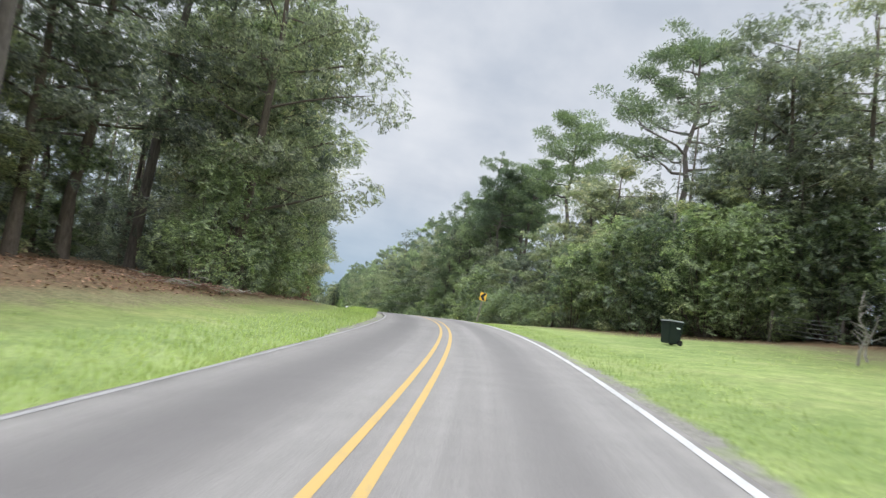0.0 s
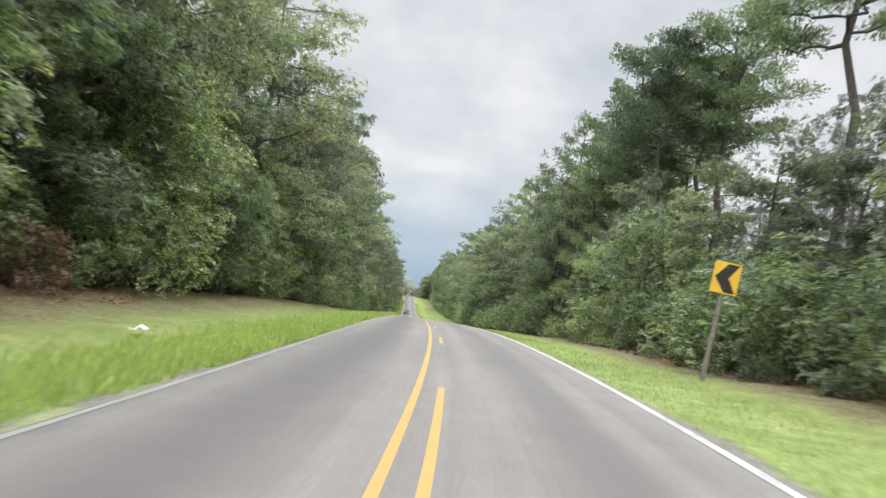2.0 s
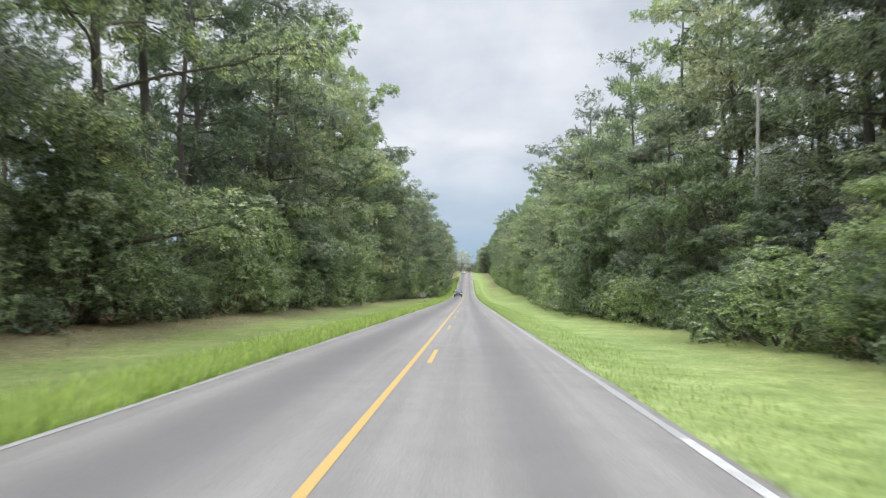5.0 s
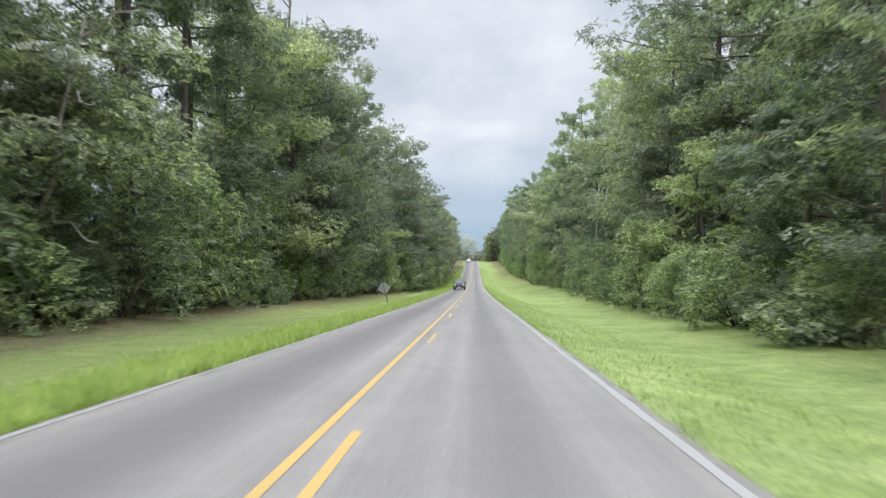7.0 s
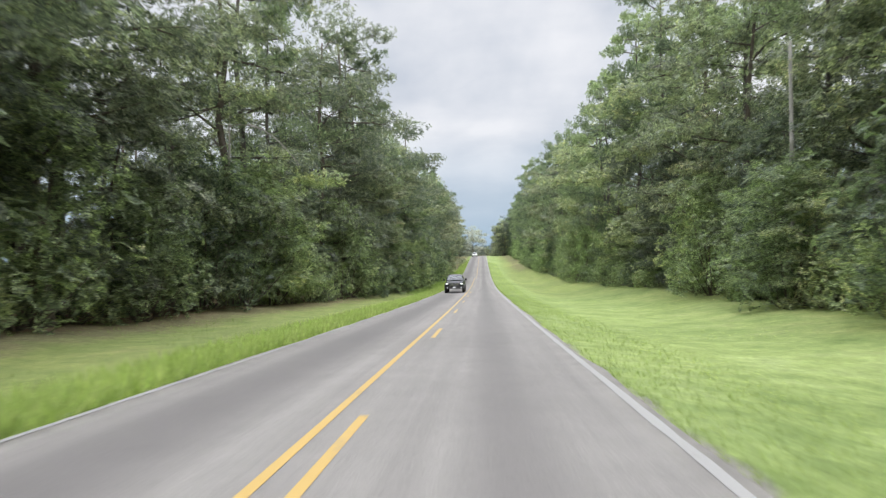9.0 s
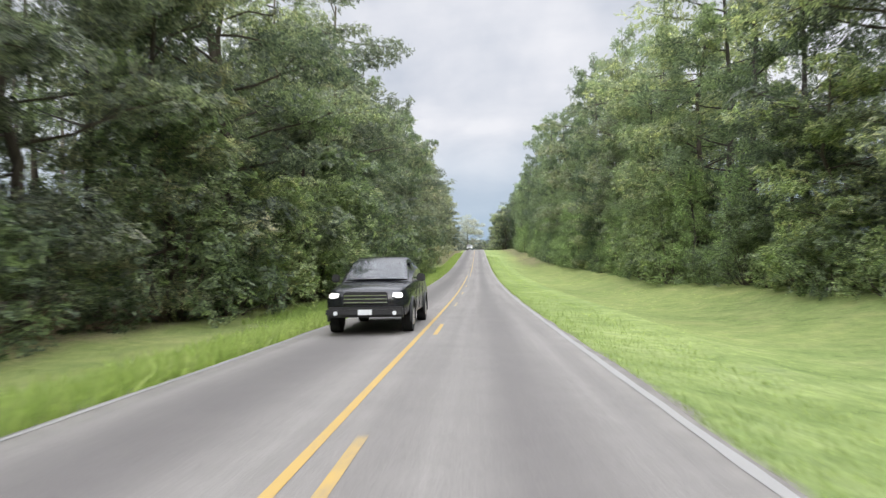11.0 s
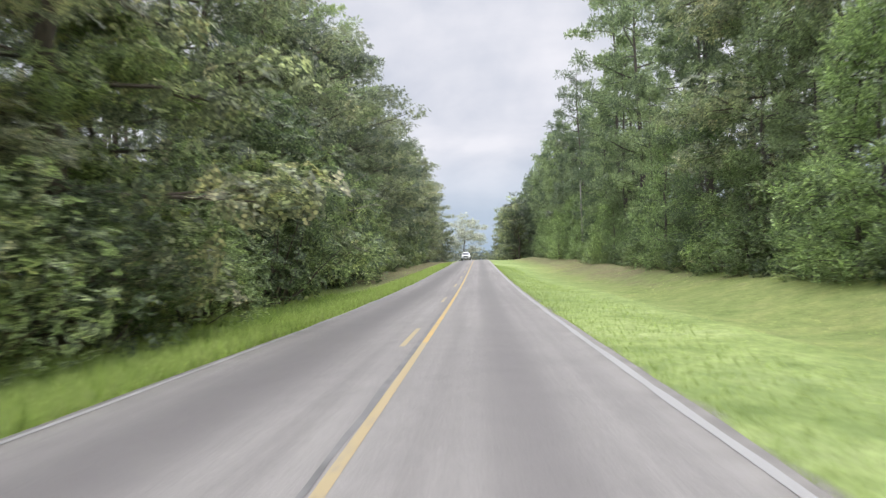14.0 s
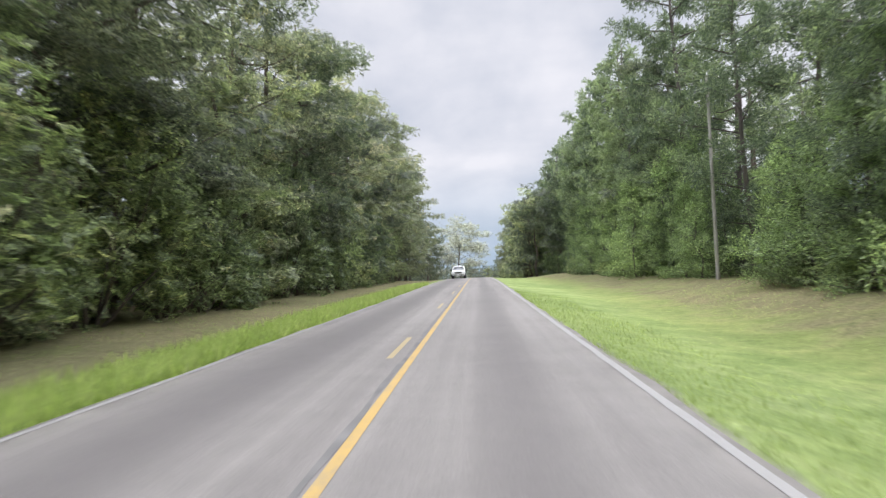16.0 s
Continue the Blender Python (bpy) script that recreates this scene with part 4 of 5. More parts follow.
# low weeds between the grass and the bushes on the outside of the bend
weed = np.random.RandomState(8)
for k in range(18):
    s = 59 + k * 2.9
    plant(SHRUBS[3], s, float(tree_edge(s, 1)) - weed.uniform(0.4, 1.3), weed.uniform(0, TURN), weed.uniform(0.3, 0.52))
plant(shrub(57, 1.9, 1.0, 420, 0.26, "small bush with rusty red leaves under the trees", RUSTLEAF), 70.5, -10.3, 0.0, 1.0)
# the trees that close the clearing behind the gate
for s, u, k in ((54, 23, 2), (50, 22, 0), (38, 27, 0), (43, 29, 1), (48, 26, 2), (52, 24, 0), (34, 26, 1)):
    plant(BIG[k], s, u, s, 0.95)
for s, u in ((33, 21.5), (36, 23.5), (39, 24.5), (42, 25.5), (46, 25.5), (49, 23), (52, 19)):
    plant(SHRUBS[2], s, u, s, 1.15)
for s, u in ((31, 22), (37, 25.5), (44, 27.5), (50, 25), (51, 18.5), (56.5, 20), (58, 22), (66, 21), (48, 22)):
    plant(MID[0], s, u, s, 0.9)
for s, u in ((54, 20), (62, 18.5), (70, 19), (75, 22)):
    plant(MID[2], s, u, s, 0.85)
plant(YOUNG_PINES[0], 50.0, 15.8, 2.0, 0.95)
for k, s, u in ((2, 47, 18), (2, 48.5, 16.6), (2, 52, 13.8), (2, 54, 12.6), (0, 49, 19.5), (0, 46, 19.2), (1, 51, 14.2), (2, 45.5, 22.5)):
    plant(SHRUBS[k], s, u, s, 1.1)
# the trees that close the view where the road drops behind the crest
for s, u, k in ((522, 11.0, 0.82), (540, 9.6, 0.78), (570, 6.6, 0.74), (600, -10.5, 0.95), (602, -14.0, 0.68), (531, -11.5, 0.66), (539, -13.0, 0.62)):
    plant(FAR[0], s, u, s, k)
for s, u, k in ((510, 11.8, 1.15), (516, 11.0, 1.25), (527, 10.0, 1.2), (534, 9.4, 1.2), (546, 8.8, 1.15), (601, -12.3, 1.2), (604, -16.5, 0.8), (606, -19, 0.62), (603, -21.5, 0.5)):
    plant(FAR[1], s, u, s, k)
pale = broadleaf(62, 16.0, 6.8, 0.2, 7800, 0.52, PALELEAF, "pale silvery green tree with an open crown beyond the crest")
plant(pale, 541, -6.2, 0.4, 1.0)


def woodland():
    """The depth of the woods behind the edge: trunks and broad leaf sprays, too many to count."""
    r = np.random.RandomState(77)
    tv, tf, corners = [], [], []
    spots = []
    for side in (-1, 1):
        for lo, hi, gap in ((8, 12, 5.5), (14, 20, 6.0), (23, 32, 7.5)):
            s = -40.0
            while s < 680:
                open_floor = side < 0 and s < 46 and r.rand() < 0.45
                if not open_floor and not (side > 0 and gate_gap(s) and lo < 9) and not (side < 0 and 505 < s < 640 and lo < 20):
                    spots.append((s, side * (float(tree_edge(s, side)) + r.uniform(lo, hi))))
                s += gap * r.uniform(0.7, 1.3)
    for i in range(40):
        spots.append((690 + (i % 4) * 9, -80 + i * 4))
    for i in range(34):
        spots.append((600 + (i % 3) * 9 + i, -70 + i * 2))
    for s, u in spots:
        p = ground_at(s, u)
        h, rad = r.uniform(15, 22), r.uniform(3.6, 4.8)
        if s > 585:
            h = r.uniform(5, 8)
        elif u > 0 and 60 < s < 112:
            h *= 0.62
        tube_into(tv, tf, [p - Vector((0, 0, 0.3)), p + Vector((r.uniform(-0.4, 0.4), r.uniform(-0.4, 0.4), h * 0.8))], [0.2, 0.06], 5)
        k = 340
        f = r.uniform(0.06, 1.0, k)
        w = r.uniform(0, TURN, k)
        d = rad * np.sqrt(np.clip(1 - (f * 1.1 - 0.5) ** 2 * 2.2, 0.05, 1)) * r.uniform(0.25, 1, k) ** 0.5
        c = np.stack([p.x + np.cos(w) * d, p.y + np.sin(w) * d, p.z + f * h], 1)
        nn = np.stack([np.cos(w) * 0.5, np.sin(w) * 0.5, np.full(k, 0.6)], 1) + r.normal(size=(k, 3)) * 0.5
        corners.append(leaf_corners(c, nn, r.uniform(0.5, 1.0, k), r, 0.8))
    # undergrowth between the trunks
    k = 60000
    s = r.uniform(-30, 560, k)
    side = r.choice([-1, 1], k)
    u = side * (np.where(side > 0, tree_edge(s, 1), tree_edge(s, -1)) + 4.5 + 24 * r.uniform(0, 1, k) ** 1.3)
    keep = ~((side > 0) & (s > 33) & (s < 52) & (u < 23)) & ~((side < 0) & (s < 46) & (r.uniform(0, 1, k) < 0.75))
    s, u = s[keep], u[keep]
    p = spot(s, u)
    p[:, 2] += lift(s, u) + 5.0 * r.uniform(0, 1, len(s)) ** 1.4
    nn = np.array([0, 0, 0.5]) + r.normal(size=(len(s), 3))
    corners.append(leaf_corners(p, nn, r.uniform(0.75, 1.5, len(s)), r, 0.8))
    t = tagged(new("woodland"), "deep dark green mixed woods behind the roadside trees", "woods", kind="stuff")
    for nm, me in (("trunks", mesh_of("trunks", tv, tf, BARK)), ("leaves", tri_mesh("leaves", np.concatenate(corners), OAKLEAF))):
        o = tagged(new(nm, me), kind="stuff")
        o.parent = t


woodland()

# ---- things by the road ----
STEEL = plain("galvanised_steel", (0.2, 0.205, 0.2), 0.5, 0.5, 0.6, 0.15, 4)
SIGN_BACK = plain("weathered_sign_back", (0.23, 0.24, 0.235), 0.55, 0.5, 0.3, 0.12, 3)
SIGN_YELLOW = plain("sign_yellow", (0.74, 0.45, 0.045), 0.4, 0.5, 0.0, 0.06, 3)
SIGN_BLACK = plain("sign_black", (0.022, 0.02, 0.02), 0.5, 0.4, 0.0, 0.1, 3)
POST = plain("rusty_post", (0.11, 0.085, 0.07), 0.8, 0.3, 0.0, 0.3, 5)
POST_GREY = plain("grey_wooden_post", (0.21, 0.19, 0.165), 0.85, 0.2, 0.0, 0.3, 8)
BIN_GREEN = plain("dark_green_plastic", (0.011, 0.02, 0.022), 0.45, 0.5, 0.0, 0.15, 5)
# the lid's pale colour stands in for sky reflected off its top
BIN_LID = plain("sky_sheen_lid", (0.22, 0.24, 0.22), 0.5, 0.5, 0.0, 0.2, 4)
RUBBER = plain("tyre_rubber", (0.018, 0.018, 0.018), 0.85, 0.2)
LABEL_WHITE = plain("white_sticker", (0.72, 0.74, 0.76), 0.6, 0.3, 0.0, 0.05)


def plate(bm, pts, thick):
    """A flat sheet with the given outline in x and z, its front at y = 0."""
    front = [bm.verts.new((x, 0, z)) for x, z in pts]
    back = [bm.verts.new((x, thick, z)) for x, z in pts]
    bm.faces.new(front)
    bm.faces.new(list(reversed(back)))
    for i in range(len(pts)):
        j = (i + 1) % len(pts)
        bm.faces.new((front[j], front[i], back[i], back[j]))
    bmesh.ops.recalc_face_normals(bm, faces=bm.faces)
    return bm


def rounded(w, h, r, n=4):
    pts = []
    for cx, cz, a0 in ((w / 2 - r, h / 2 - r, 0), (-w / 2 + r, h / 2 - r, 90), (-w / 2 + r, -h / 2 + r, 180), (w / 2 - r, -h / 2 + r, 270)):
        for i in range(n + 1):
            a = radians(a0 + 90 * i / n)
            pts.append((cx + r * math.cos(a), cz + r * math.sin(a)))
    return pts


def rod(bm, a, b, r, sides=8, r2=None):
    verts, faces = [], []
    tube_into(verts, faces, [Vector(a), Vector(b)], [r, r2 if r2 else r], sides)
    vs = [bm.verts.new(v) for v in verts]
    for f in faces:
        bm.faces.new([vs[i] for i in f])
    bm.faces.new([vs[i] for i in reversed(range(sides))])
    return bm


def chevron_sign():
    t = thing("chevron_sign", "yellow curve sign with a black chevron on a grey post", "road sign")
    part("post", rod(bmesh.new(), (0, 0.075, -0.4), (0, 0.075, 2.75), 0.06, 8), POST_GREY, t, "weathered grey post")
    w, h = 0.61, 0.76
    bm = plate(bmesh.new(), [(x, z + 2.45) for x, z in rounded(w, h, 0.04)], 0.012)
    face = part("panel", bm, SIGN_YELLOW, t, "yellow sign panel")
    arm = [(0.265, 0.345), (0.0, 0.345), (-0.255, 0.0), (0.0, -0.345), (0.265, -0.345), (0.06, 0.0)]
    bm = plate(bmesh.new(), [(x, z + 2.45) for x, z in arm], 0.004)
    bmesh.ops.translate(bm, verts=bm.verts, vec=(0, -0.006, 0))
    part("chevron", bm, SIGN_BLACK, face, "black chevron pointing left")
    for z in (2.2, 2.7):
        part("bolt", rod(bmesh.new(), (0, -0.012, z), (0, 0.03, z), 0.012, 6), STEEL, t)
    return t


def diamond_sign():
    t = thing("warning_sign", "grey back of a leaning diamond-shaped road sign on a thin post", "road sign")
    bm = bmesh.new()
    for x in (-0.028, 0.028):
        box(bm, x - 0.004, x + 0.004, -0.02, 0.02, -0.4, 2.12)
    box(bm, -0.032, 0.032, 0.016, 0.022, -0.4, 2.12)
    part("post", bm, POST, t, "thin dark steel channel post")
    k = 0.762
    pts = [((x - z) / math.sqrt(2), (x + z) / math.sqrt(2) + 1.3) for x, z in rounded(k, k, 0.05)]
    bm = plate(bmesh.new(), pts, 0.006)
    bmesh.ops.translate(bm, verts=bm.verts, vec=(0, 0.03, 0))
    part("panel", bm, SIGN_BACK, t, "bare grey metal panel seen from behind")
    for z in (1.0, 1.72):
        part("bolt", rod(bmesh.new(), (0, -0.02, z), (0, 0.045, z), 0.018, 6), SIGN_BLACK, t)
    return t


def wheelie_bin():
    t = thing("wheelie_bin", "dark green wheeled rubbish bin on the grass, sky sheen painted on its lid", "bin")
    body = part("body", box(bmesh.new(), -0.27, 0.27, -0.29, 0.29, 0.06, 0.95, (1.16, 1.2), 0.025), BIN_GREEN, t)
    part("rim", box(bmesh.new(), -0.335, 0.335, -0.37, 0.37, 0.93, 0.985, (1, 1), 0.012), BIN_GREEN, t)
    bm = box(bmesh.new(), -0.345, 0.345, -0.40, 0.39, 0.99, 1.06, (0.9, 0.9), 0.02)
    part("lid", bm, BIN_LID, t, "lid with the sky's sheen put into its pale colour")
    part("handle", rod(bmesh.new(), (-0.28, 0.43, 1.0), (0.28, 0.43, 1.0), 0.018), BIN_GREEN, t)
    part("sticker", box(bmesh.new(), 0.296, 0.304, 0.02, 0.21, 0.7, 0.85), LABEL_WHITE, body, "white sticker with unreadable print")
    for x in (-0.29, 0.29):
        w = part("wheel", rod(bmesh.new(), (x - 0.03, 0.27, 0.12), (x + 0.03, 0.27, 0.12), 0.12, 16), RUBBER, t)
    part("axle", rod(bmesh.new(), (-0.27, 0.27, 0.12), (0.27, 0.27, 0.12), 0.014), STEEL, t)
    return t


def farm_gate():
    t = thing("farm_gate", "grey tubular steel field gate at the edge of the woods", "gate")
    for i, z in enumerate((0.25, 0.5, 0.75, 1.0, 1.22)):
        part("rail", rod(bmesh.new(), (-1.5, 0, z), (1.5, 0, z), 0.02, 8), STEEL, t)
    for x in (-1.5, 0, 1.5):
        part("stile", rod(bmesh.new(), (x, 0.005, 0.22), (x, 0.005, 1.25), 0.025 if x else 0.018, 8), STEEL, t)
    for x in (-1.75, 1.75):
        part("post", rod(bmesh.new(), (x, 0, -0.4), (x, 0, 1.5), 0.09, 8, 0.08), POST_GREY, t, "round wooden gatepost")
    part("hinge", box(bmesh.new(), -1.72, -1.48, -0.02, 0.02, 0.95, 1.0), STEEL, t)
    return t


def stick(name, path, radii, sides, parent, mat=None):
    """One tapered, crooked piece of wood."""
    verts, faces = [], []
    tube_into(verts, faces, path, radii, sides)
    ob = new(name, mesh_of(name, verts, faces, mat or DEADWOOD))
    ob.parent = parent
    return ob


def dead_sapling(seed, height):
    rng2 = np.random.RandomState(seed)
    t = thing("dead_sapling", "bleached bare dead sapling with broken twigs", "sapling", "dead saplings")
    stem = crooked(rng2, (0, 0, -0.2), (rng2.uniform(-0.3, 0.3), 0, height), 0.2, 6)
    stick("stem", stem, [0.05, 0.045, 0.036, 0.028, 0.02, 0.008], 6, t)
    for i in range(7):
        a = stem[1 + i % 4].lerp(stem[2 + i % 4], rng2.rand())
        w = rng2.uniform(0, 6.3)
        e = a + Vector((math.cos(w), math.sin(w), rng2.uniform(0.1, 0.9))) * rng2.uniform(0.4, 0.9)
        stick("twig", crooked(rng2, a, e, 0.12, 4), [0.022, 0.017, 0.011, 0.004], 4, t)
    return t


def brush_pile(seed):
    """Cut branches thrown together on the bank."""
    r = np.random.RandomState(seed)
    t = thing("brush_pile", "low heap of cut reddish brown branches on leaf litter", "brush pile")
    for i in range(60):
        w = r.uniform(-0.7, 0.7) + (math.pi if r.rand() < 0.5 else 0)
        c = Vector((r.normal() * 1.6, r.normal() * 0.5, 0.06 + abs(r.normal()) * 0.16))
        half = Vector((math.cos(w), math.sin(w), r.uniform(-0.12, 0.16))) * r.uniform(0.25, 0.7)
        k = r.uniform(0.011, 0.026)
        stick("branch", crooked(r, c - half, c + half, 0.14, 5), [k, k * 0.9, k * 0.75, k * 0.55, k * 0.3], 5, t, RUSTWOOD if i % 3 else DEADWOOD)
    return t


def utility_pole(height):
    t = thing("utility_pole", "weathered grey wooden utility pole among the trees", "pole", "utility poles")
    verts, faces = [], []
    tube_into(verts, faces, [Vector((0, 0, -0.5)), Vector((0, 0, height * 0.5)), Vector((0.03, 0, height))], [0.12, 0.1, 0.08], 10)
    o = new("shaft", mesh_of("shaft", verts, faces, POLEWOOD))
    o.parent = t
    part("bracket", rod(bmesh.new(), (0, 0, height - 0.55), (-0.32, 0, height - 0.4), 0.025, 6), STEEL, t)
    part("insulator", rod(bmesh.new(), (0.03, 0, height), (0.03, 0, height + 0.2), 0.05, 8, 0.03), LABEL_WHITE, t, "pale insulator")
    part("insulator", rod(bmesh.new(), (-0.32, 0, height - 0.42), (-0.32, 0, height - 0.25), 0.05, 8, 0.03), LABEL_WHITE, t, "pale insulator")
    return t


def place(ob, s, u, turn=0.0, lean=0.0, sink=0.0):
    """Stands a thing on the ground, its front to the oncoming camera when turn is 0."""
    ob.matrix_basis = Matrix.Translation(ground_at(s, u) - Vector((0, 0, sink))) @ Matrix.Rotation(heading(s) + turn, 4, "Z") @ Matrix.Rotation(lean, 4, "Y")
    return ob


def snag(seed, height, lean, limbs, hang=None):
    """A bleached dead tree with a few broken limbs that reach to +x."""
    r = np.random.RandomState(seed)
    t = thing("dead_tree", "bleached dead tree with bare broken limbs among the leaves", "tree", "dead trees")
    stem = crooked(r, (0, 0, -0.3), (lean, 0, height), 0.25, 7)
    stick("trunk", stem, [0.16, 0.14, 0.12, 0.1, 0.08, 0.06, 0.035], 7, t)
    for i in range(limbs):
        k = 2 + i % 4
        a0 = stem[k].lerp(stem[k + 1], r.rand())
        w = r.uniform(-0.9, 0.9)
        ln = r.uniform(2.0, 4.2)
        e = a0 + Vector((math.cos(w), math.sin(w), r.uniform(-0.5, 0.5))) * ln
        path = crooked(r, a0, e, 0.35, 6)
        limb = stick("limb", path, [0.06, 0.05, 0.04, 0.032, 0.022, 0.008], 5, t)
        for j in range(3):
            c0 = path[2 + j % 3]
            e2 = c0 + Vector((r.uniform(-0.2, 1), r.uniform(-1, 1), r.uniform(-0.6, 0.7))) * 0.9
            stick("twig", crooked(r, c0, e2, 0.1, 4), [0.022, 0.016, 0.01, 0.004], 4, limb)
    if hang:
        # one long limb that arches out and droops
        z0, reach, drop = hang
        x0 = lean * z0 / height
        path = [Vector((x0 + reach * k / 8, r.normal() * 0.06, z0 + 0.35 * math.sin(k / 8 * math.pi) - drop * (k / 8) ** 2)) for k in range(9)]
        limb = stick("limb", path, [0.075, 0.07, 0.062, 0.055, 0.05, 0.042, 0.034, 0.026, 0.01], 6, t)
        for k in (3, 5, 6, 7):
            e2 = path[k] + Vector((r.uniform(0.1, 0.6), r.uniform(-0.5, 0.5), r.uniform(-0.6, 0.3)))
            stick("twig", crooked(r, path[k], e2, 0.1, 4), [0.025, 0.018, 0.011, 0.004], 4, limb)
    return t


place(chevron_sign(), 69.8, 6.35, radians(-8), radians(6))
place(diamond_sign(), 217.3, -5.4, radians(4), radians(-15))
place(wheelie_bin(), 37.2, 9.65, radians(-72), radians(-1), 0.04)
place(farm_gate(), 44.6, 20.3, radians(-25))
place(snag(81, 13.3, 0.2, 0), 55.3, 17.0, 0.0)
place(snag(82, 12.5, 0.6, 2, (11.0, 4.4, 2.6)), 254.5, -14.4, 0.0)
place(snag(83, 9.0, 2.0, 4), 386.0, -10.0, 0.3)
place(snag(84, 10.5, 0.6, 2, (8.2, 4.5, 2.7)), 399.6, -13.7, 0.0)
place(snag(85, 11.0, 2.4, 4), 190.0, -15.0, 0.1)
place(brush_pile(6), 36.5, -10.9, 0.3)
place(dead_sapling(9, 1.9), 39.0, -11.6, 0.5)
place(dead_sapling(3, 2.4), 31.6, 13.9)
place(dead_sapling(4, 2.0), 31.0, 14.9, 1.0)
place(dead_sapling(7, 1.6), 33.0, 15.2, 2.0)


def paper_scrap(seed):
    """A crumpled sheet of white paper."""
    r = np.random.RandomState(seed)
    verts = [(x * 0.09 + r.normal() * 0.015, y * 0.09 + r.normal() * 0.015, 0.04 + abs(r.normal()) * 0.05) for y in range(5) for x in range(4)]
    faces = [(y * 4 + x, y * 4 + x + 1, y * 4 + x + 5, y * 4 + x + 4) for y in range(4) for x in range(3)]
    return tagged(new("paper_scrap", mesh_of("paper_scrap", verts, faces, LABEL_WHITE, False)), "crumpled scrap of white paper lying on the grass", "litter", "litter")


place(paper_scrap(1), 333.0, -6.0)
place(paper_scrap(2), 67.0, -5.8, 1.0)
first_pole = place(utility_pole(12.4), *POLES[0])
for s, u in POLES[1:]:
    copy_thing(first_pole, Matrix.Translation(ground_at(s, u)) @ Matrix.Rotation(heading(s), 4, "Z"))


def cable(a, b, sag):
    verts, faces = [], []
    pts = [a.lerp(b, i / 20) - Vector((0, 0, sag * 4 * (i / 20) * (1 - i / 20))) for i in range(21)]
    tube_into(verts, faces, pts, [0.012] * 21, 5)
    return tagged(new("overhead_cable", mesh_of("overhead_cable", verts, faces, SIGN_BLACK)), "thin dark overhead cable sagging between utility poles", "cable", "overhead cables")


for (s0, u0), (s1, u1) in zip(POLES, POLES[1:]):
    cable(ground_at(s0, u0) + Vector((0.03, 0, 12.57)), ground_at(s1, u1) + Vector((0.03, 0, 12.57)), 1.0)

# ---- vehicles ----
CAR_BLACK = plain("black_car_paint", (0.012, 0.013, 0.016), 0.22, 0.6, 0.0, 0.05, 2)
CAR_WHITE = plain("white_car_paint", (0.72, 0.73, 0.74), 0.3, 0.5, 0.0, 0.03, 2)
CAR_TRIM = plain("black_plastic_trim", (0.02, 0.02, 0.021), 0.6, 0.4)
CHROME = plain("chrome", (0.55, 0.56, 0.57), 0.2, 0.5, 1.0, 0.05)
LENS = plain("headlight_lens", (0.75, 0.77, 0.8), 0.12, 0.6, 0.0, 0.03)
GLASS, gn, gl, gb = material("windscreen_glass", 0.06, 1.0)
gb.inputs["Base Color"].default_value = (0.05, 0.058, 0.064, 1)
gb.inputs["IOR"].default_value = 1.7
LIT = bpy.data.materials.new("lit_headlamp")
LIT.use_nodes = True
LIT.node_tree.nodes["Principled BSDF"].inputs["Emission Color"].default_value = (1, 0.97, 0.9, 1)
LIT.node_tree.nodes["Principled BSDF"].inputs["Emission Strength"].default_value = 0.9


def loft(bm, sections):
    """A body from cross-sections along y: (y, half width low, half width high, z low, z high, corner)."""
    rings = []
    for y, wl_, wh, z0, z1, c in sections:
        half = [(wl_ - c, z0), (wl_ - c * 0.3, z0 + c * 0.3), (wl_, z0 + c), (max(wl_, wh) + 0.015, z0 + (z1 - z0) * 0.55)]
        half += [(wh, z1 - c), (wh - c * 0.12, z1 - c * 0.5), (wh - c * 0.5, z1 - c * 0.12), (wh - c, z1)]
        pts = half + [(0.0, z1 + c * 0.25)] + [(-x, z) for x, z in reversed(half)]
        rings.append([bm.verts.new((x, y, z)) for x, z in pts])
    n = len(rings[0])
    for a, b in zip(rings, rings[1:]):
        for i in range(n):
            bm.faces.new((a[i], a[(i + 1) % n], b[(i + 1) % n], b[i]))
    bm.faces.new(list(reversed(rings[0])))
    bm.faces.new(rings[-1])
    bmesh.ops.recalc_face_normals(bm, faces=bm.faces)
    return bm


def arch(bm, sx, y):
    """A flared lip over a wheel."""
    steps = 14
    rows = []
    for i in range(steps + 1):
        w = math.pi * (i / steps) * 1.12 - 0.06 * math.pi
        row = []
        for r, x in ((0.40, 0.96), (0.40, 1.025), (0.47, 1.025), (0.49, 0.97)):
            row.append(bm.verts.new((sx * x, y + math.cos(w) * r, 0.38 + math.sin(w) * r)))
        rows.append(row)
    for a, b in zip(rows, rows[1:]):
        for k in range(3):
            bm.faces.new((a[k], a[k + 1], b[k + 1], b[k]))
    bmesh.ops.recalc_face_normals(bm, faces=bm.faces)
    return bm


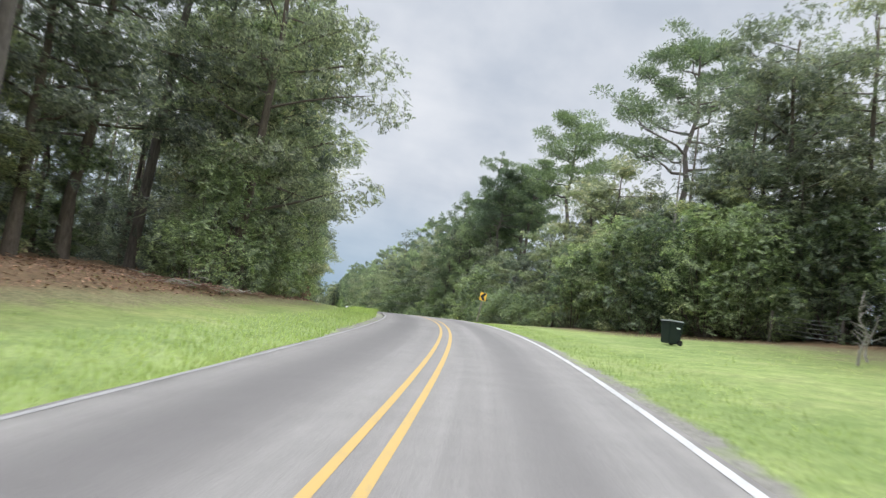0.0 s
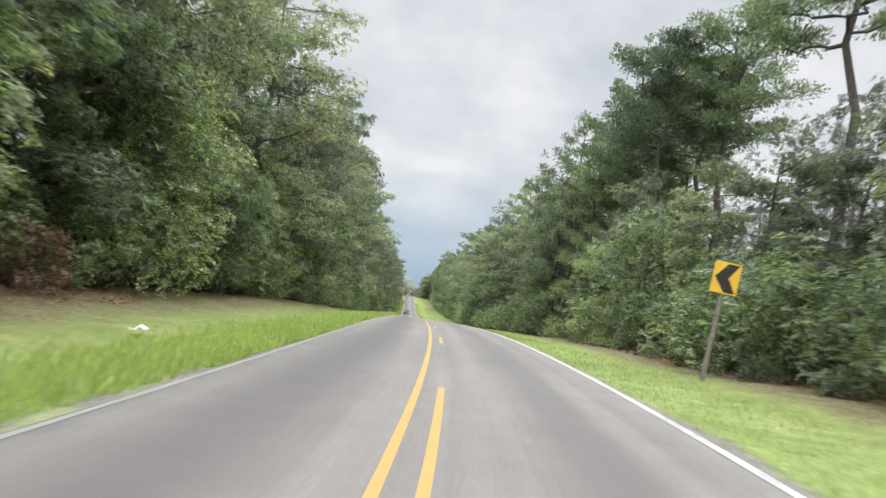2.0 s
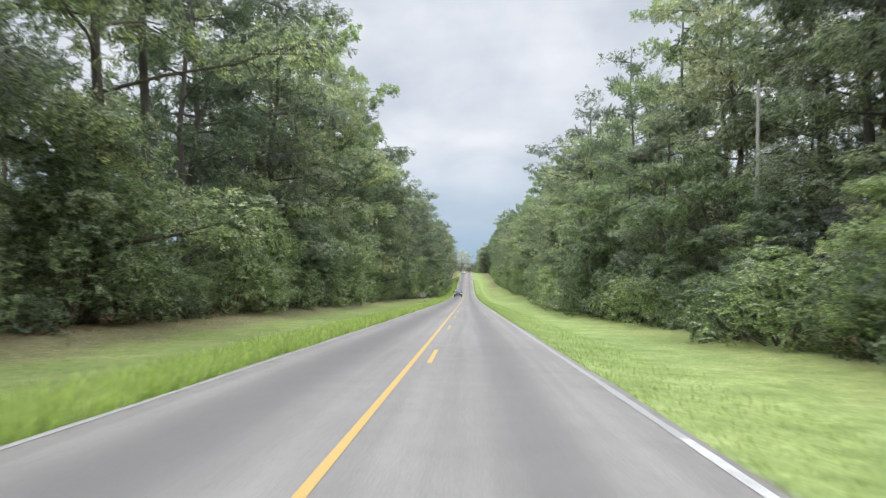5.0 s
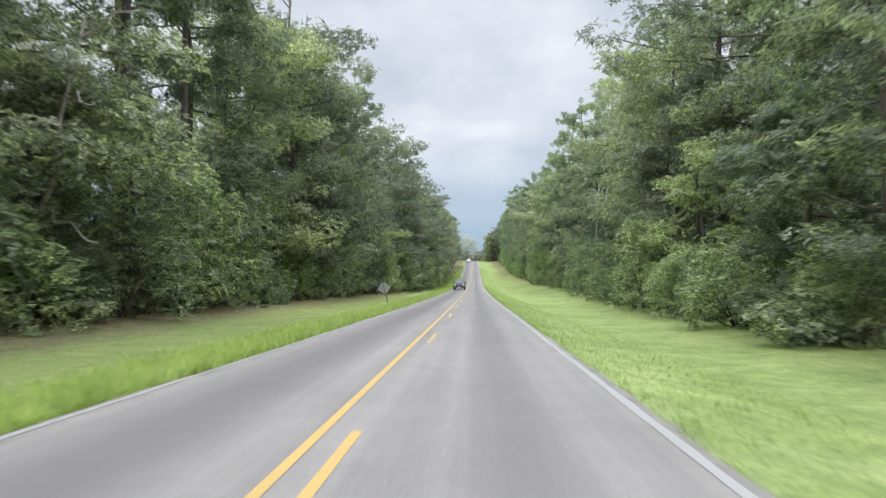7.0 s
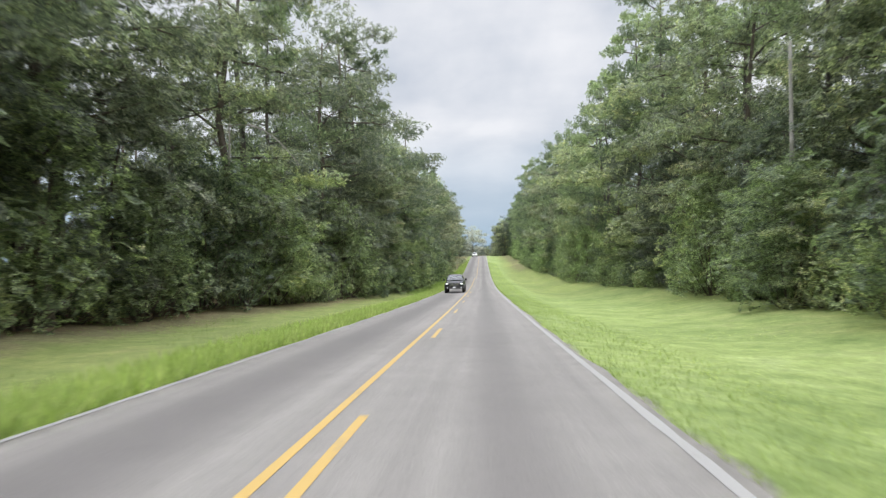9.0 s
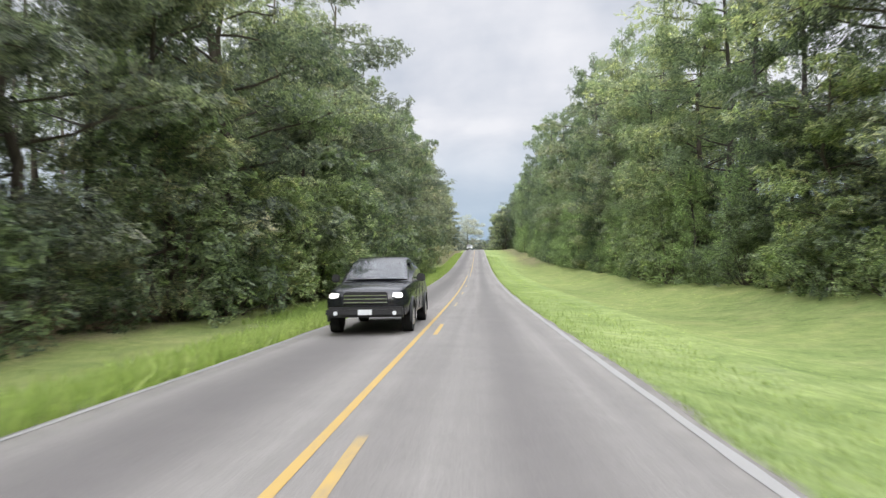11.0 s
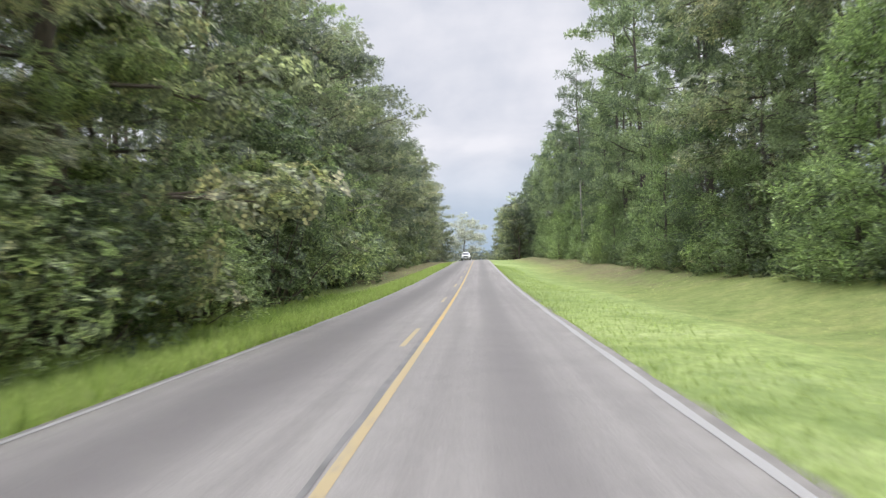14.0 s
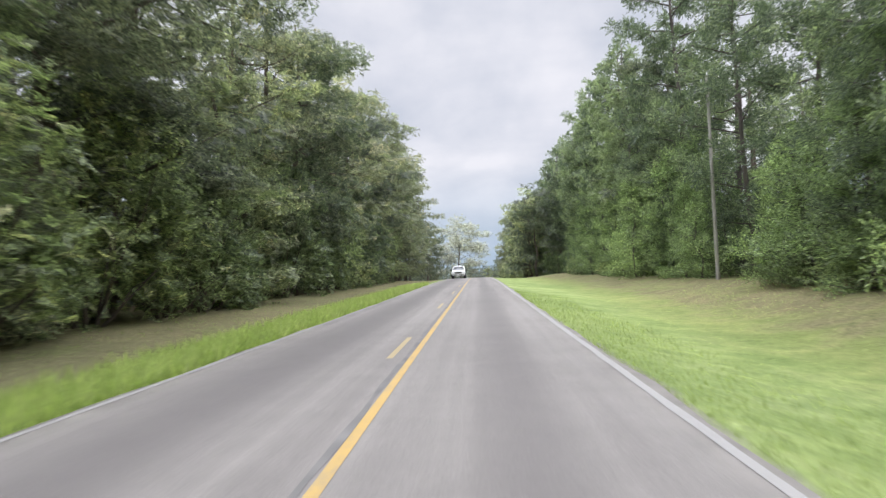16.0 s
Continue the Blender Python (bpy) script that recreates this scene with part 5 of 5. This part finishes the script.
def pickup(name, label, paint, lights):
    """A four-door pickup; its nose points to -y."""
    t = thing(name, label, "car", "oncoming vehicles")
    body = part("body", loft(bmesh.new(), [
        (-2.86, 0.72, 0.66, 0.52, 0.90, 0.1), (-2.78, 0.88, 0.80, 0.46, 1.02, 0.12), (-2.6, 0.95, 0.89, 0.42, 1.09, 0.14), (-2.2, 0.97, 0.92, 0.40, 1.14, 0.14),
        (-1.25, 0.97, 0.93, 0.40, 1.20, 0.12), (-0.9, 0.97, 0.93, 0.40, 1.22, 0.08), (1.0, 0.97, 0.93, 0.40, 1.24, 0.07), (2.7, 0.97, 0.94, 0.42, 1.25, 0.07),
        (2.85, 0.93, 0.91, 0.5, 1.2, 0.06)]), paint, t, "", True)
    cab = part("cab", loft(bmesh.new(), [(-1.28, 0.88, 0.84, 1.16, 1.22, 0.02), (-0.95, 0.89, 0.80, 1.16, 1.48, 0.06), (-0.48, 0.9, 0.72, 1.16, 1.78, 0.09), (-0.1, 0.9, 0.70, 1.16, 1.86, 0.1),
                                        (0.5, 0.9, 0.70, 1.16, 1.87, 0.1), (0.9, 0.9, 0.71, 1.16, 1.82, 0.1), (1.12, 0.9, 0.75, 1.16, 1.6, 0.06)]), paint, t, "", True)
    bm = bmesh.new()
    rows = [(-1.24, 0.80, 1.27), (-0.95, 0.745, 1.49), (-0.56, 0.665, 1.745)]
    grid = [[bm.verts.new((w * k, y - 0.05 + 0.05 * k * k, z + 0.025 - 0.02 * k * k)) for k in (-1, -0.6, -0.2, 0.2, 0.6, 1)] for y, w, z in rows]
    for a, b in zip(grid, grid[1:]):
        for k in range(5):
            bm.faces.new((a[k], a[k + 1], b[k + 1], b[k]))
    bmesh.ops.solidify(bm, geom=bm.faces[:], thickness=0.02)
    part("windscreen", bm, GLASS, cab, "dark reflecting windscreen", True)
    for sx in (-1, 1):
        for pts in (((0.925, -0.88, 1.27), (0.925, 0.08, 1.27), (0.745, 0.08, 1.75), (0.755, -0.42, 1.73)), ((0.925, 0.16, 1.27), (0.925, 0.93, 1.27), (0.755, 0.82, 1.72), (0.745, 0.16, 1.75))):
            bm = bmesh.new()
            f = bm.faces.new([bm.verts.new((sx * x, y, z)) for x, y, z in pts])
            bmesh.ops.solidify(bm, geom=[f], thickness=0.015)
            part("side_window", bm, GLASS, cab, "dark side window")
        part("mirror", box(bmesh.new(), sx * 1.12 - 0.11, sx * 1.12 + 0.11, -0.98, -0.87, 1.22, 1.42, (0.86, 0.86), 0.03), CAR_TRIM, t)
        part("headlight", box(bmesh.new(), sx * 0.73 - 0.13, sx * 0.73 + 0.13, -2.865, -2.7, 0.86, 0.98, (0.86, 0.8), 0.025), LIT if lights else LENS, t, "bright headlight" if lights else "clear headlight")
        part("fog_lamp", rod(bmesh.new(), (sx * 0.68, -2.985, 0.52), (sx * 0.68, -2.9, 0.52), 0.05, 12), LENS, t)
        for y in (-0.84, 0.12, 1.04):
            part("door_seam", box(bmesh.new(), sx * 0.982 - 0.006, sx * 0.982 + 0.006, y - 0.006, y + 0.006, 0.5, 1.14), CAR_TRIM, t)
        for y in (-0.1, 0.84):
            part("door_handle", box(bmesh.new(), sx * 1.0 - 0.018, sx * 1.0 + 0.018, y - 0.11, y + 0.11, 1.02, 1.06, (1, 0.9), 0.008), CAR_TRIM, t)
        for y in (-1.85, 1.85):
            w = part("wheel", rod(bmesh.new(), (sx * 0.76, y, 0.38), (sx * 1.0, y, 0.38), 0.385, 28), RUBBER, t)
            part("rim", rod(bmesh.new(), (sx * 0.985, y, 0.38), (sx * 1.012, y, 0.38), 0.25, 18, 0.21), CHROME, w, "bright wheel rim")
            part("wheel_arch", arch(bmesh.new(), sx, y), CAR_TRIM, t, "black flared arch lip", True)
    grille = part("grille", box(bmesh.new(), -0.54, 0.54, -2.89, -2.75, 0.7, 1.0, (0.94, 1), 0.03), CAR_TRIM, t, "dark radiator grille")
    for z in (0.76, 0.84, 0.92):
        part("grille_bar", box(bmesh.new(), -0.5, 0.5, -2.905, -2.885, z - 0.014, z + 0.014, (1, 1), 0.006), CHROME, grille, "bright grille bar")
    part("bumper", box(bmesh.new(), -0.93, 0.93, -2.97, -2.72, 0.42, 0.66, (0.98, 0.9), 0.06), CHROME if not lights else CAR_TRIM, t)
    part("number_plate", box(bmesh.new(), -0.16, 0.16, -2.99, -2.965, 0.48, 0.6), LABEL_WHITE, t, "small pale plate")
    return t


def park(ob, s, u):
    b = float(np.interp(s, S, RB))
    p = Vector(spot(s, u, b * u - 0.012 * abs(u)))
    ob.matrix_basis = Matrix.Translation(p) @ Matrix.Rotation(heading(s), 4, "Z") @ Matrix.Rotation(float(np.interp(s, SLOPE_S, SLOPES)), 4, "X")


park(pickup("pickup_truck", "black pickup truck with lit headlights on the road", CAR_BLACK, True), 283.5, -1.45)
park(pickup("pickup_truck", "white pickup truck coming over the crest", CAR_WHITE, False), 487.5, -1.65)


# ---- grass: tufts along the pavement and over the verges ----
def grass_patch(name, s0, s1, side, count, lo, hi, tall, seed, label, mat=None):
    r = np.random.RandomState(seed)
    s = r.uniform(s0, s1, count)
    f = r.uniform(0, 1, count)
    edge = tree_edge(s, side)
    u = np.where(hi > 0, lo + (hi - lo) * f ** 1.7, lo + (edge + 0.5 - lo) * f ** 1.3)
    keep = u > 3.22 + gravel(s, side) * r.uniform(0.8, 1.15, count)
    s, u = s[keep], u[keep]
    count = len(s)
    uu = side * u
    p = spot(s, uu)
    p[:, 2] = p[:, 2] + lift(s, uu) - 0.1
    w = r.uniform(0, 6.283, count)
    h = tall * r.uniform(0.5, 1.25, count)
    wid = h * r.uniform(0.1, 0.2, count)
    side_v = np.stack([np.cos(w), np.sin(w), 0 * w], 1) * wid[:, None]
    bend = np.stack([r.normal(size=count), r.normal(size=count), 0 * w], 1) * (h * 0.28)[:, None]
    tip = p + bend + np.stack([0 * h, 0 * h, h], 1)
    v = np.stack([p - side_v * 0.5, p + side_v * 0.5, tip], 1)
    me = tri_mesh(name, v, mat or GRASS_BLADE)
    return tagged(new(name, me), label, "grass", kind="stuff")


grass_patch("verge_grass", 0, 62, -1, 12000, 3.25, 6.5, 0.16, 70, "bright green grass on the bank beside the pavement")
grass_patch("verge_grass", 58, 450, -1, 105000, 3.24, 5.3, 0.33, 71, "long lush green grass along the pavement", LUSH_BLADE)
grass_patch("verge_grass", 288, 378, -1, 22000, 4.8, 7.3, 0.3, 75, "long lush green grass between the pavement and the trees", LUSH_BLADE)
grass_patch("verge_grass", 0, 430, 1, 110000, 3.26, 6.4, 0.085, 72, "mown bright green grass along the pavement")
grass_patch("verge_grass", 0, 430, -1, 40000, 4.5, 0, 0.12, 73, "thin green and dry grass on the verge")
grass_patch("verge_grass", 0, 430, 1, 60000, 5.0, 0, 0.085, 74, "thin green and dry grass on the verge")


def leaf_litter(name, s0, s1, side, lo, hi, count, seed, label):
    """Fallen leaves and straw lying on the ground under the trees."""
    r = np.random.RandomState(seed)
    s, f = r.uniform(s0, s1, count), r.uniform(lo, hi, count)
    u = side * (tree_edge(s, side) + f)
    p = spot(s, u)
    p[:, 2] += lift(s, u) - 0.03 + r.uniform(0, 0.06, count)
    nn = np.stack([r.normal(size=count) * 0.35, r.normal(size=count) * 0.35, np.ones(count)], 1)
    return tagged(new(name, tri_mesh(name, leaf_corners(p, nn, r.uniform(0.08, 0.22, count), r, 0.5), LITTER)), label, "leaves", kind="stuff")


LITTER = leaf_material("fallen_leaves", [(0.0, (0.1, 0.055, 0.038)), (0.5, (0.22, 0.125, 0.085)), (1.0, (0.36, 0.25, 0.19))], 0.1, 0.8)
leaf_litter("leaf_litter", 12, 75, -1, -2.2, 5.0, 9000, 91, "reddish brown fallen leaves under the trees")
leaf_litter("leaf_litter", 70, 103, 1, -1.9, 2.0, 4200, 92, "brown pine straw at the foot of the trees")
